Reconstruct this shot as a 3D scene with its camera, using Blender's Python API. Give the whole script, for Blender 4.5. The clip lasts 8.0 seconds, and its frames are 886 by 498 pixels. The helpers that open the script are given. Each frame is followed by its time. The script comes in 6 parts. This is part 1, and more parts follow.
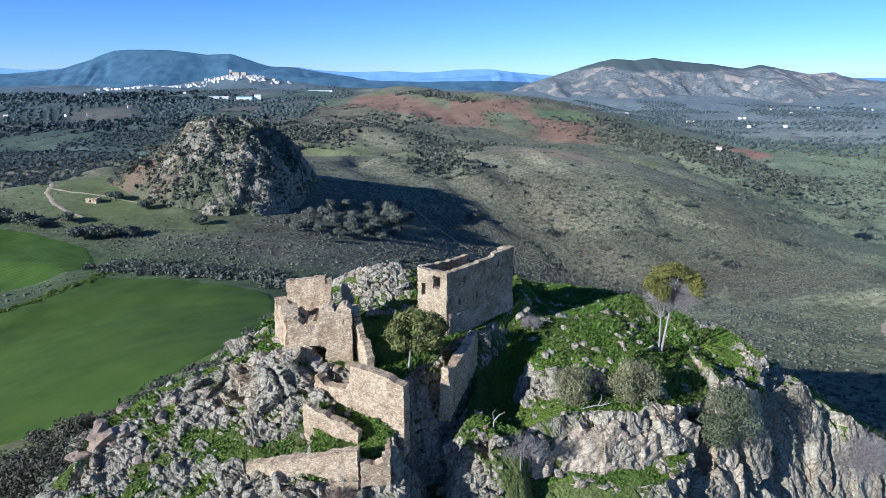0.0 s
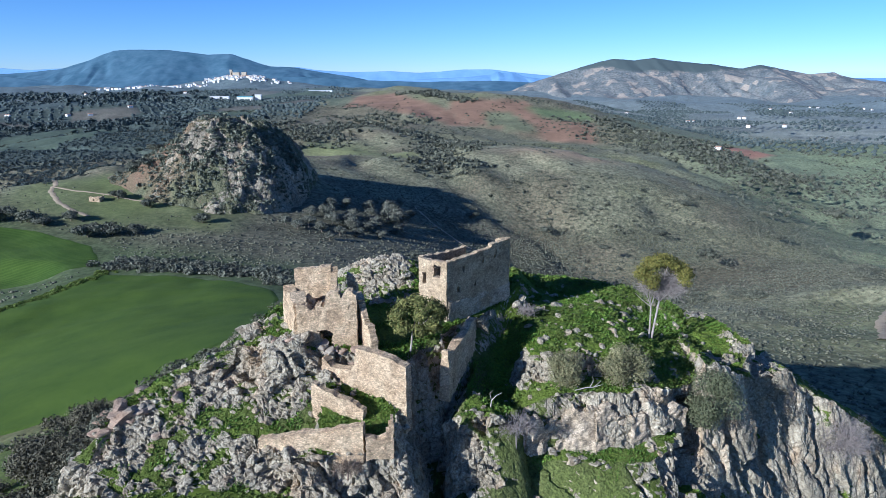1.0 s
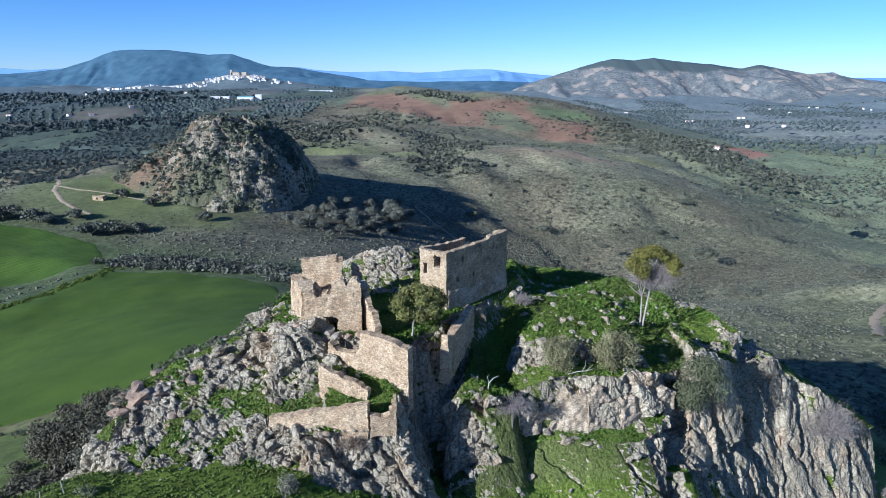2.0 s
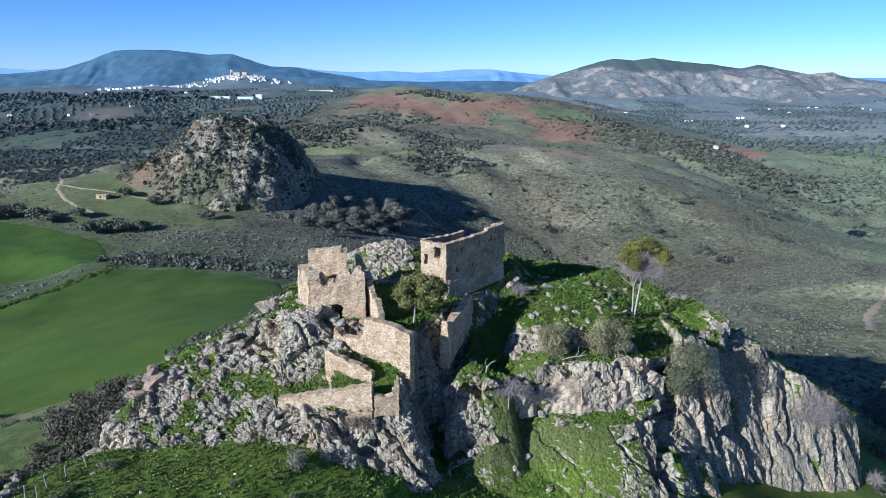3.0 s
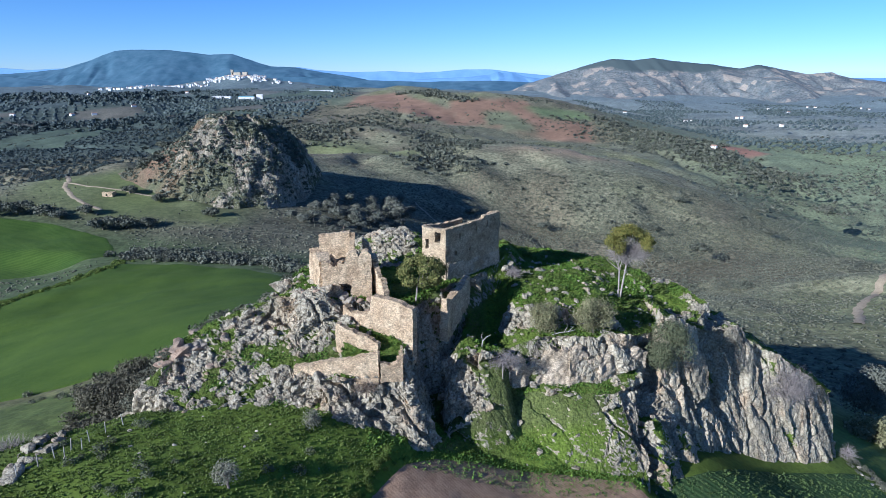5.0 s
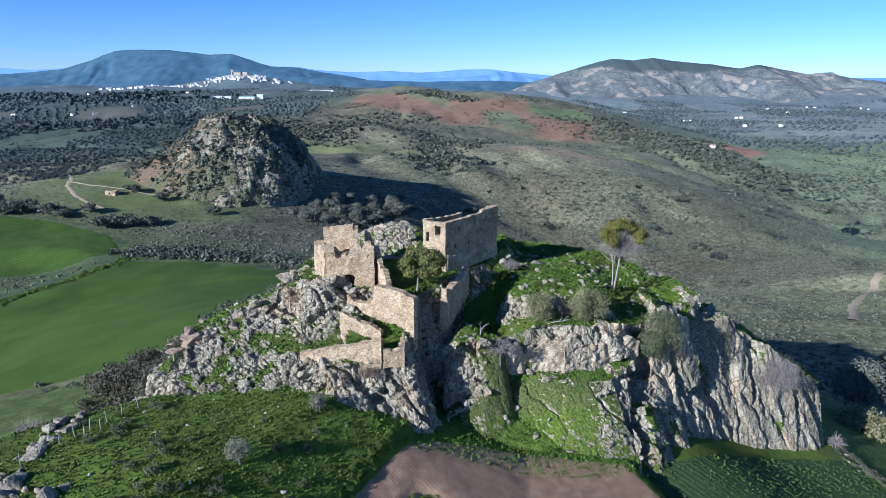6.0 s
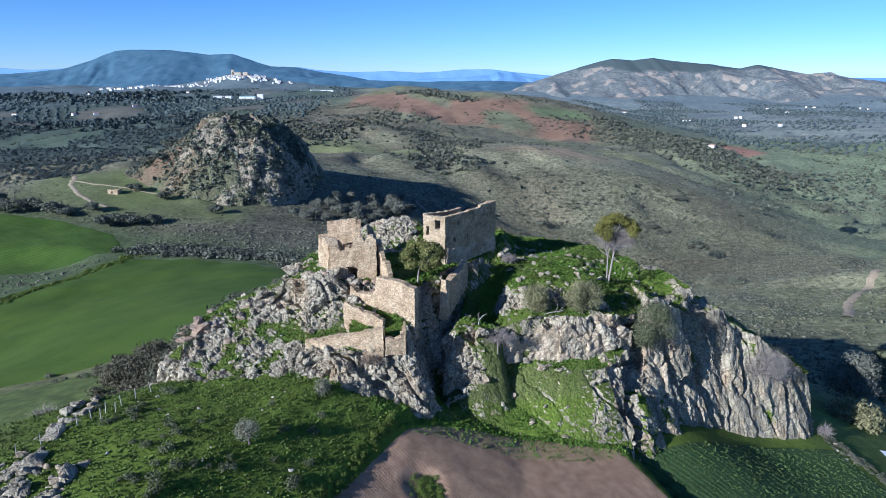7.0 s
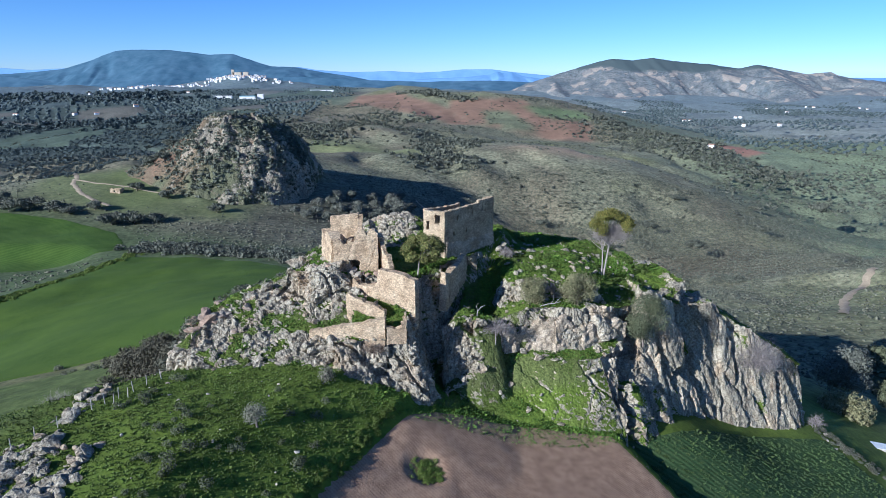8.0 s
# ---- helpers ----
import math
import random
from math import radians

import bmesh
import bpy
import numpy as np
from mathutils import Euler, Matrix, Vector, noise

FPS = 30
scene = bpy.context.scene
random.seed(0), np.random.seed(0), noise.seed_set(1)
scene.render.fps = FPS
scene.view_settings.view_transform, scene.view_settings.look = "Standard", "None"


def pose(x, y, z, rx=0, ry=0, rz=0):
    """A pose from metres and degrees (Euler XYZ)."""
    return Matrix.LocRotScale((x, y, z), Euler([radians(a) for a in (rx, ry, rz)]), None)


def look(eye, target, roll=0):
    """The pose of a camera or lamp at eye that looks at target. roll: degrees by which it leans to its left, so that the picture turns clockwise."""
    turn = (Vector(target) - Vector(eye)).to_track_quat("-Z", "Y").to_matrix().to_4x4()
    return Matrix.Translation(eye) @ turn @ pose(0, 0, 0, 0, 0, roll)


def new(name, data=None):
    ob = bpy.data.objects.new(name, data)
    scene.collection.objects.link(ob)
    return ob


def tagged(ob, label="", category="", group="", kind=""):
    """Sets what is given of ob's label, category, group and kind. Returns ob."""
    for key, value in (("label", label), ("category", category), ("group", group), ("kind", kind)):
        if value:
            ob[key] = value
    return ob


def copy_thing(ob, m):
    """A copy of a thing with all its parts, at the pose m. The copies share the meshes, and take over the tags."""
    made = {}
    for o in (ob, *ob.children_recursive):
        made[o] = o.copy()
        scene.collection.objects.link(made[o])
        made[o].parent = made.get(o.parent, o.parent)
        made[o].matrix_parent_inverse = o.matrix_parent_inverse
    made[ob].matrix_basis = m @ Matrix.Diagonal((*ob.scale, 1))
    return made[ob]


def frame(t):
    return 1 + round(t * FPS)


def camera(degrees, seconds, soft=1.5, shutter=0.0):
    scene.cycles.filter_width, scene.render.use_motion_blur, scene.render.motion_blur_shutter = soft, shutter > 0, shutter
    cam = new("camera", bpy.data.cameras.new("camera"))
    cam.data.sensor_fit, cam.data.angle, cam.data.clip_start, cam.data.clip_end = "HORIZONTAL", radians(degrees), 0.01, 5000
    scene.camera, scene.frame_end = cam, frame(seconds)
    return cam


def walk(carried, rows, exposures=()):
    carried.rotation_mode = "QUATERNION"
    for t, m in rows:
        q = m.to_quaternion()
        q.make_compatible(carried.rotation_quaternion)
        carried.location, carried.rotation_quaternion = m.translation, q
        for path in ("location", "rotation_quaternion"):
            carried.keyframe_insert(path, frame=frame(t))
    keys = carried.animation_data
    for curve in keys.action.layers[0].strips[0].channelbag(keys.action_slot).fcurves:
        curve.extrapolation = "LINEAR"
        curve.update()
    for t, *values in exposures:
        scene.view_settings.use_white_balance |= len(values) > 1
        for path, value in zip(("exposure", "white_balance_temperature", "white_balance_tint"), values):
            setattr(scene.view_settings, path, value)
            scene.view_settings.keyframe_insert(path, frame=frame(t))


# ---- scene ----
# One drone flight, straight back and a little down, with a steady gimbal.
cam = camera(70, 8.0, 0.5)
TILT = 74.24
PATH = [(0.0, 0.0, 0.0, 100.0), (0.5, 0.0, -2.29, 99.96), (1.0, 0.0, -4.56, 99.94), (1.5, 0.01, -6.84, 99.92),
        (3.0, 0.02, -13.6, 99.84), (3.5, 0.03, -15.8, 99.81), (4.0, 0.04, -17.99, 99.79), (4.5, 0.05, -20.14, 99.77),
        (6.0, 0.08, -26.5, 99.63), (6.5, 0.1, -28.51, 99.58), (7.0, 0.13, -30.43, 99.52), (7.5, 0.17, -32.25, 99.45),
        (8.0, 0.21, -34.0, 99.38)]
walk(cam, [(t, pose(x, y, z, TILT, 0, 0)) for t, x, y, z in PATH], [(0.0, 0.8, 4360, 12.5), (8.0, 0.8, 4360, 12.5)])

# ---- light: low winter sun behind the left shoulder, clear blue sky ----
SUN_AZIMUTH, SUN_HEIGHT = radians(51), radians(22.5)
LIGHT_WAY = Vector((math.sin(SUN_AZIMUTH) * math.cos(SUN_HEIGHT), math.cos(SUN_AZIMUTH) * math.cos(SUN_HEIGHT), -math.sin(SUN_HEIGHT)))
world = bpy.data.worlds.new("sky")
scene.world = world
world.use_nodes = True
sky = world.node_tree.nodes.new("ShaderNodeTexSky")
sky.sky_type, sky.sun_disc = "NISHITA", False
sky.sun_elevation, sky.sun_rotation = SUN_HEIGHT, math.pi + SUN_AZIMUTH
sky.altitude, sky.air_density, sky.dust_density, sky.ozone_density = 3400, 1.0, 0.0, 3.0
backing = world.node_tree.nodes["Background"]
backing.inputs["Strength"].default_value = 0.057
world.node_tree.links.new(sky.outputs["Color"], backing.inputs["Color"])
sun = new("sun", bpy.data.lights.new("sun", "SUN"))
sun.data.energy, sun.data.angle, sun.data.color = 5.0, radians(0.5), (1.0, 0.80, 0.54)
sun.matrix_world = look(Vector((0, 0, 300)) - LIGHT_WAY * 100, Vector((0, 0, 300)))


# ---- tools: noise on arrays, meshes from arrays ----
def hash01(ix, iy, seed=0):
    h = (ix.astype(np.int64) * 374761393 + iy.astype(np.int64) * 668265263 + seed * 1442695041) & 0xFFFFFFFF
    h = ((h ^ (h >> 13)) * 1274126177) & 0xFFFFFFFF
    return ((h ^ (h >> 16)) & 0xFFFFFF) / float(0x1000000)


def vnoise(x, y, seed=0):
    ix, iy = np.floor(x), np.floor(y)
    fx, fy = x - ix, y - iy
    fx, fy = fx * fx * (3 - 2 * fx), fy * fy * (3 - 2 * fy)
    a, b = hash01(ix, iy, seed), hash01(ix + 1, iy, seed)
    c, d = hash01(ix, iy + 1, seed), hash01(ix + 1, iy + 1, seed)
    return (a + (b - a) * fx) * (1 - fy) + (c + (d - c) * fx) * fy


def fbm(x, y, size, octaves=4, seed=0):
    """Noise from -1 to 1 with forms of that size in metres."""
    total, amp, norm = 0.0, 1.0, 0.0
    for k in range(octaves):
        f = 2.0 ** k / size
        total = total + amp * (2 * vnoise(x * f + 17.3 * k, y * f - 9.1 * k, seed + k) - 1)
        norm += amp
        amp *= 0.5
    return total / norm


def cells(x, y, size, seed=0):
    """Broken blocks: distance to the nearest joint (0 to about 0.5) and a random number for each block."""
    x, y = x / size, y / size
    ix, iy = np.floor(x), np.floor(y)
    best = np.full(np.shape(x), 9.0)
    second, rnd = best.copy(), np.zeros(np.shape(x))
    for dx in (-1, 0, 1):
        for dy in (-1, 0, 1):
            px, py = ix + dx, iy + dy
            d = np.hypot(px + hash01(px, py, seed) - x, py + hash01(px, py, seed + 7) - y)
            r = hash01(px, py, seed + 13)
            nearer = d < best
            second = np.where(nearer, best, np.minimum(second, d))
            rnd = np.where(nearer, r, rnd)
            best = np.where(nearer, d, best)
    return second - best, rnd


def hash3(ix, iy, iz, seed=0):
    return hash01(ix + 57.0 * iz, iy + 113.0 * iz, seed)


def vnoise3(p, seed=0):
    i = np.floor(p)
    f = p - i
    f = f * f * (3 - 2 * f)
    out = 0.0
    for dx in (0, 1):
        for dy in (0, 1):
            for dz in (0, 1):
                w = (f[..., 0] if dx else 1 - f[..., 0]) * (f[..., 1] if dy else 1 - f[..., 1]) * (f[..., 2] if dz else 1 - f[..., 2])
                out = out + w * hash3(i[..., 0] + dx, i[..., 1] + dy, i[..., 2] + dz, seed)
    return out


def fbm3(p, size, octaves=4, seed=0, stretch=(1, 1, 1)):
    """Noise in space from -1 to 1."""
    p = p * np.array(stretch) / size
    total, amp, norm = 0.0, 1.0, 0.0
    for k in range(octaves):
        total = total + amp * (2 * vnoise3(p * 2.0 ** k + 11.7 * k, seed + k) - 1)
        norm += amp
        amp *= 0.5
    return total / norm


def cells3(p, size, seed=0, stretch=(1, 1, 1)):
    """Broken blocks in space: distance to the nearest joint and a random number for each block."""
    p = p * np.array(stretch) / size
    i = np.floor(p)
    best = np.full(p.shape[:-1], 9.0)
    second, rnd = best.copy(), np.zeros(p.shape[:-1])
    for dx in (-1, 0, 1):
        for dy in (-1, 0, 1):
            for dz in (-1, 0, 1):
                a, b, c = i[..., 0] + dx, i[..., 1] + dy, i[..., 2] + dz
                d = np.sqrt((a + hash3(a, b, c, seed) - p[..., 0]) ** 2 + (b + hash3(a, b, c, seed + 7) - p[..., 1]) ** 2 + (c + hash3(a, b, c, seed + 19) - p[..., 2]) ** 2)
                nearer = d < best
                second = np.where(nearer, best, np.minimum(second, d))
                rnd = np.where(nearer, hash3(a, b, c, seed + 13), rnd)
                best = np.where(nearer, d, best)
    return second - best, rnd


def smooth(a, b, v):
    t = np.clip((v - a) / (b - a), 0, 1)
    return t * t * (3 - 2 * t)


def outside(x, y, poly):
    """Signed distance to a closed outline in plan: positive outside."""
    inside = np.zeros(np.shape(x), bool)
    best = np.full(np.shape(x), 1e9)
    for (ax, ay), (bx, by) in zip(poly, poly[1:] + poly[:1]):
        ex, ey = bx - ax, by - ay
        t = np.clip(((x - ax) * ex + (y - ay) * ey) / (ex * ex + ey * ey), 0, 1)
        best = np.minimum(best, np.hypot(x - ax - t * ex, y - ay - t * ey))
        if by != ay:
            inside ^= ((ay > y) != (by > y)) & (x < ax + (y - ay) / (by - ay) * ex)
    return np.where(inside, -best, best)


def mesh_of(name, verts, faces, material, flat=False):
    verts, faces = np.asarray(verts, np.float32), np.asarray(faces, np.int32)
    me = bpy.data.meshes.new(name)
    n, k = faces.shape
    me.vertices.add(len(verts))
    me.vertices.foreach_set("co", verts.ravel())
    me.loops.add(n * k)
    me.loops.foreach_set("vertex_index", faces.ravel())
    me.polygons.add(n)
    me.polygons.foreach_set("loop_start", np.arange(n, dtype=np.int32) * k)
    me.polygons.foreach_set("use_smooth", np.full(n, not flat, bool))
    me.update(calc_edges=True)
    me.validate()
    if material:
        me.materials.append(material)
    return me


def paint(me, name, values):
    """A colour or a mask of each vertex: what grows or lies there."""
    values = np.asarray(values, np.float32)
    if values.ndim == 1:
        me.attributes.new(name, "FLOAT", "POINT").data.foreach_set("value", values)
    else:
        rgba = np.ones((len(values), 4), np.float32)
        rgba[:, :3] = values
        me.attributes.new(name, "FLOAT_COLOR", "POINT").data.foreach_set("color", rgba.ravel())


def grid_faces(rows, cols):
    i = np.arange(rows * cols).reshape(rows, cols)
    return np.stack([i[:-1, :-1], i[:-1, 1:], i[1:, 1:], i[1:, :-1]], -1).reshape(-1, 4)


def compact(verts, faces, *extra):
    used = np.unique(faces)
    back = np.full(len(verts), -1)
    back[used] = np.arange(len(used))
    return (verts[used], back[faces], *[e[used] for e in extra])


def part(name, me, parent, label=""):
    ob = new(name, me)
    ob.parent = parent
    if label:
        ob["label"] = label
    return ob


# ---- materials ----
def material(name, rough=0.9):
    m = bpy.data.materials.new(name)
    m.use_nodes = True
    nt = m.node_tree
    b = nt.nodes["Principled BSDF"]
    b.inputs["Roughness"].default_value = rough
    b.inputs["Specular IOR Level"].default_value = 0.2
    return m, nt, b


def node(nt, kind, **inputs):
    n = nt.nodes.new(kind)
    for key, value in inputs.items():
        slot = n.inputs[key.replace("_", " ")]
        if hasattr(value, "is_linked"):
            nt.links.new(value, slot)
        else:
            slot.default_value = value
    return n


def place(nt, scale=1.0, stretch=(1, 1, 1)):
    g = nt.nodes.new("ShaderNodeNewGeometry")
    v = nt.nodes.new("ShaderNodeMapping")
    v.inputs["Scale"].default_value = [scale * s for s in stretch]
    nt.links.new(g.outputs["Position"], v.inputs["Vector"])
    return v.outputs["Vector"]


def ramp(nt, fac, stops):
    r = nt.nodes.new("ShaderNodeValToRGB")
    e = r.color_ramp.elements
    while len(e) < len(stops):
        e.new(0.5)
    for k, (at, c) in enumerate(stops):
        e[k].position = at
        e[k].color = (*c, 1) if isinstance(c, tuple) else (c, c, c, 1)
    nt.links.new(fac, r.inputs["Fac"])
    return r.outputs["Color"]


def mix(nt, fac, a, b, how="MIX"):
    n = nt.nodes.new("ShaderNodeMix")
    n.data_type, n.blend_type = "RGBA", how
    for slot, value in ((0, fac), (6, a), (7, b)):
        if hasattr(value, "is_linked"):
            nt.links.new(value, n.inputs[slot])
        else:
            n.inputs[slot].default_value = (*value, 1) if isinstance(value, tuple) else value
    return n.outputs[2]


def noise_tex(nt, vec, detail=6, rough=0.6, scale=1.0):
    n = node(nt, "ShaderNodeTexNoise", Vector=vec, Scale=scale, Detail=float(detail), Roughness=rough)
    return n.outputs["Fac"]


def bump(nt, bsdf, height, strength=0.5, distance=0.1):
    b = node(nt, "ShaderNodeBump", Height=height, Strength=strength, Distance=distance)
    nt.links.new(b.outputs["Normal"], bsdf.inputs["Normal"])


def surface(name, dark, light, size=1.0, fine=8.0, rough=0.9, relief=0.5, depth=0.1, stretch=(1, 1, 1), tint=None):
    """A plain grained surface: two scales of noise between two colours, with relief."""
    m, nt, b = material(name, rough)
    v = place(nt, 1.0 / size, stretch)
    big, small = noise_tex(nt, v, 3, 0.6), noise_tex(nt, v, 5, 0.65, fine)
    both = node(nt, "ShaderNodeMath", Value=0.5)
    both.operation = "MULTIPLY_ADD"
    nt.links.new(big, both.inputs[0])
    nt.links.new(small, both.inputs[2])
    both.inputs[1].default_value = 1.0
    half = nt.nodes.new("ShaderNodeMath")
    half.operation = "MULTIPLY"
    nt.links.new(both.outputs[0], half.inputs[0])
    half.inputs[1].default_value = 0.5
    c = ramp(nt, half.outputs[0], [(0.36, dark), (0.64, light)])
    if tint:
        c = mix(nt, ramp(nt, noise_tex(nt, v, 2, 0.5, 0.35), [(0.5, 0.0), (0.65, 1.0)]), c, tint)
    nt.links.new(c, b.inputs["Base Color"])
    bump(nt, b, small, relief, depth)
    return m


def leafy(name, dark, light, rough=0.7, through_light=0.25):
    """Foliage: colour differs from clump to clump and leaf to leaf."""
    m, nt, b = material(name, rough)
    g = nt.nodes.new("ShaderNodeNewGeometry")
    v = place(nt, 0.9)
    f = mix(nt, 0.5, g.outputs["Random Per Island"], noise_tex(nt, v, 3))
    c = ramp(nt, f, [(0.25, dark), (0.75, light)])
    c = mix(nt, 1.0, c, ramp(nt, noise_tex(nt, place(nt, 0.22), 3), [(0.35, 0.72), (0.65, 1.25)]), "MULTIPLY")
    nt.links.new(c, b.inputs["Base Color"])
    return m


def ground_material():
    """Land seen from the air: the cover of each stretch, broken up by tufts, low cushions of scrub and bare patches."""
    m, nt, b = material("land", 0.95)
    a = nt.nodes.new("ShaderNodeAttribute")
    a.attribute_name = "cover"
    w = nt.nodes.new("ShaderNodeAttribute")
    w.attribute_name = "rough_growth"
    v = place(nt, 1.0)
    near, mid, far = noise_tex(nt, v, 4, 0.65, 1.3), noise_tex(nt, v, 4, 0.65, 0.22), noise_tex(nt, v, 4, 0.6, 0.03)
    warp = node(nt, "ShaderNodeTexNoise", Vector=v, Scale=0.35, Detail=3.0)
    bend = node(nt, "ShaderNodeVectorMath")
    bend.operation = "MULTIPLY_ADD"
    nt.links.new(warp.outputs["Color"], bend.inputs[0])
    bend.inputs[1].default_value = (2.4, 2.4, 0.0)
    nt.links.new(place(nt, 1.0, (1, 1, 0.3)), bend.inputs[2])
    cushion = node(nt, "ShaderNodeTexVoronoi", Vector=bend.outputs[0], Scale=0.36)
    mound = ramp(nt, cushion.outputs["Distance"], [(0.0, 1.0), (0.35, 0.75), (0.75, 0.0)])
    speck = ramp(nt, near, [(0.3, 0.76), (0.7, 1.22)])
    tufts = ramp(nt, mid, [(0.36, 0.62), (0.5, 0.98), (0.64, 1.34)])
    patch = ramp(nt, far, [(0.3, 0.78), (0.7, 1.22)])
    c = mix(nt, 1.0, a.outputs["Color"], speck, "MULTIPLY")
    hue = nt.nodes.new("ShaderNodeSeparateColor")
    nt.links.new(cushion.outputs["Color"], hue.inputs[0])
    shrub = mix(nt, 1.0, ramp(nt, hue.outputs[0], [(0.0, (0.52, 0.58, 0.54)), (1.0, (0.96, 0.99, 0.88))]), (1.0, 1.0, 1.0), "MULTIPLY")
    soil = mix(nt, mound, (1.16, 1.12, 1.03), shrub)
    c2 = mix(nt, 1.0, mix(nt, 1.0, c, tufts, "MULTIPLY"), soil, "MULTIPLY")
    c3 = mix(nt, w.outputs["Fac"], c, c2)
    c4 = mix(nt, 1.0, c3, patch, "MULTIPLY")
    nt.links.new(c4, b.inputs["Base Color"])
    h = mix(nt, w.outputs["Fac"], near, mix(nt, 0.12, mound, near))
    bump(nt, b, h, 0.22, 1.0)
    return m


def rock_material(name="limestone", green=True, size=1.0, tone=1.0):
    """Weathered limestone with lichen, ochre faces and dark joints; turf where the mask says."""
    m, nt, b = material(name, 0.95)
    v = place(nt, 1.0 / size)
    warp = node(nt, "ShaderNodeTexNoise", Vector=v, Scale=0.5, Detail=3.0)
    bend = node(nt, "ShaderNodeVectorMath")
    bend.operation = "MULTIPLY_ADD"
    nt.links.new(warp.outputs["Color"], bend.inputs[0])
    bend.inputs[1].default_value = (1.7, 1.7, 2.2)
    nt.links.new(place(nt, 1.0 / size, (1, 1, 0.45)), bend.inputs[2])
    cracks = node(nt, "ShaderNodeTexVoronoi", Vector=bend.outputs[0], Scale=0.75)
    cracks.feature = "DISTANCE_TO_EDGE"
    fine = node(nt, "ShaderNodeTexVoronoi", Vector=bend.outputs[0], Scale=2.2)
    fine.feature = "DISTANCE_TO_EDGE"
    grain = noise_tex(nt, v, 9, 0.8, 2.6)
    stain = noise_tex(nt, place(nt, 0.33 / size, (1, 1, 0.35)), 4, 0.6)
    c = ramp(nt, grain, [(0.32, (0.13, 0.108, 0.075)), (0.47, (0.46, 0.405, 0.292)), (0.64, (0.74, 0.68, 0.525))])
    ochre = ramp(nt, stain, [(0.52, 0.0), (0.7, 0.5)])
    c = mix(nt, ochre, c, mix(nt, 1.0, c, (1.3, 0.98, 0.72), "MULTIPLY"))
    c = mix(nt, 1.0, c, (tone, tone, tone), "MULTIPLY")
    joint = ramp(nt, cracks.outputs["Distance"], [(0.0, 0.66), (0.12, 1.0)])
    c = mix(nt, 1.0, c, joint, "MULTIPLY")
    c = mix(nt, 1.0, c, ramp(nt, fine.outputs["Distance"], [(0.0, 0.85), (0.12, 1.0)]), "MULTIPLY")
    c = mix(nt, 1.0, c, ramp(nt, noise_tex(nt, place(nt, 0.16 / size, (1, 1, 0.3)), 5, 0.65), [(0.3, 0.62), (0.7, 1.2)]), "MULTIPLY")
    height = mix(nt, 0.7, ramp(nt, cracks.outputs["Distance"], [(0.0, 0.0), (0.12, 1.0)]), grain)
    if green:
        a = nt.nodes.new("ShaderNodeAttribute")
        a.attribute_name = "turf"
        tone = nt.nodes.new("ShaderNodeAttribute")
        tone.attribute_name = "cover"
        lush = noise_tex(nt, v, 5, 0.65, 2.5)
        g = mix(nt, 1.0, tone.outputs["Color"], ramp(nt, lush, [(0.3, 0.5), (0.7, 1.5)]), "MULTIPLY")
        edge = nt.nodes.new("ShaderNodeMath")
        edge.operation = "ADD"
        nt.links.new(a.outputs["Fac"], edge.inputs[0])
        wob = nt.nodes.new("ShaderNodeMath")
        wob.operation = "MULTIPLY_ADD"
        nt.links.new(noise_tex(nt, v, 5, 0.7, 0.9), wob.inputs[0])
        wob.inputs[1].default_value, wob.inputs[2].default_value = 1.6, -0.8
        nt.links.new(wob.outputs[0], edge.inputs[1])
        cut = ramp(nt, edge.outputs[0], [(0.45, 0.0), (0.55, 1.0)])
        c = mix(nt, cut, c, g)
        height = mix(nt, cut, height, lush)
    nt.links.new(c, b.inputs["Base Color"])
    bump(nt, b, height, 1.0, 0.6 * size)
    return m


def masonry_material(name, pale, warm, dark):
    """Rubble walling in lime mortar: stones of a hand's breadth, eroded plaster, dark holes."""
    m, nt, b = material(name, 0.95)
    v, vs = place(nt, 1.0), place(nt, 4.6, (1, 1, 1.5))
    stones = node(nt, "ShaderNodeTexVoronoi", Vector=vs, Scale=1.0)
    joint = node(nt, "ShaderNodeTexVoronoi", Vector=vs, Scale=1.0)
    joint.feature = "DISTANCE_TO_EDGE"
    weather, grain = noise_tex(nt, v, 5, 0.6, 0.45), noise_tex(nt, v, 6, 0.75, 6.0)
    c = ramp(nt, weather, [(0.24, dark), (0.42, warm), (0.62, pale)])
    tone = nt.nodes.new("ShaderNodeSeparateColor")
    nt.links.new(stones.outputs["Color"], tone.inputs[0])
    c = mix(nt, 1.0, c, ramp(nt, tone.outputs[0], [(0.0, 0.64), (1.0, 1.28)]), "MULTIPLY")
    c = mix(nt, 1.0, c, ramp(nt, grain, [(0.3, 0.62), (0.7, 1.25)]), "MULTIPLY")
    c = mix(nt, 1.0, c, ramp(nt, noise_tex(nt, place(nt, 1.4), 4, 0.7), [(0.34, 0.74), (0.48, 1.0), (0.7, 1.1)]), "MULTIPLY")
    c = mix(nt, 1.0, c, ramp(nt, joint.outputs["Distance"], [(0.0, 0.78), (0.1, 1.0)]), "MULTIPLY")
    nt.links.new(c, b.inputs["Base Color"])
    h = mix(nt, 0.5, ramp(nt, joint.outputs["Distance"], [(0.0, 0.0), (0.15, 1.0)]), grain)
    bump(nt, b, h, 0.8, 0.12)
    return m


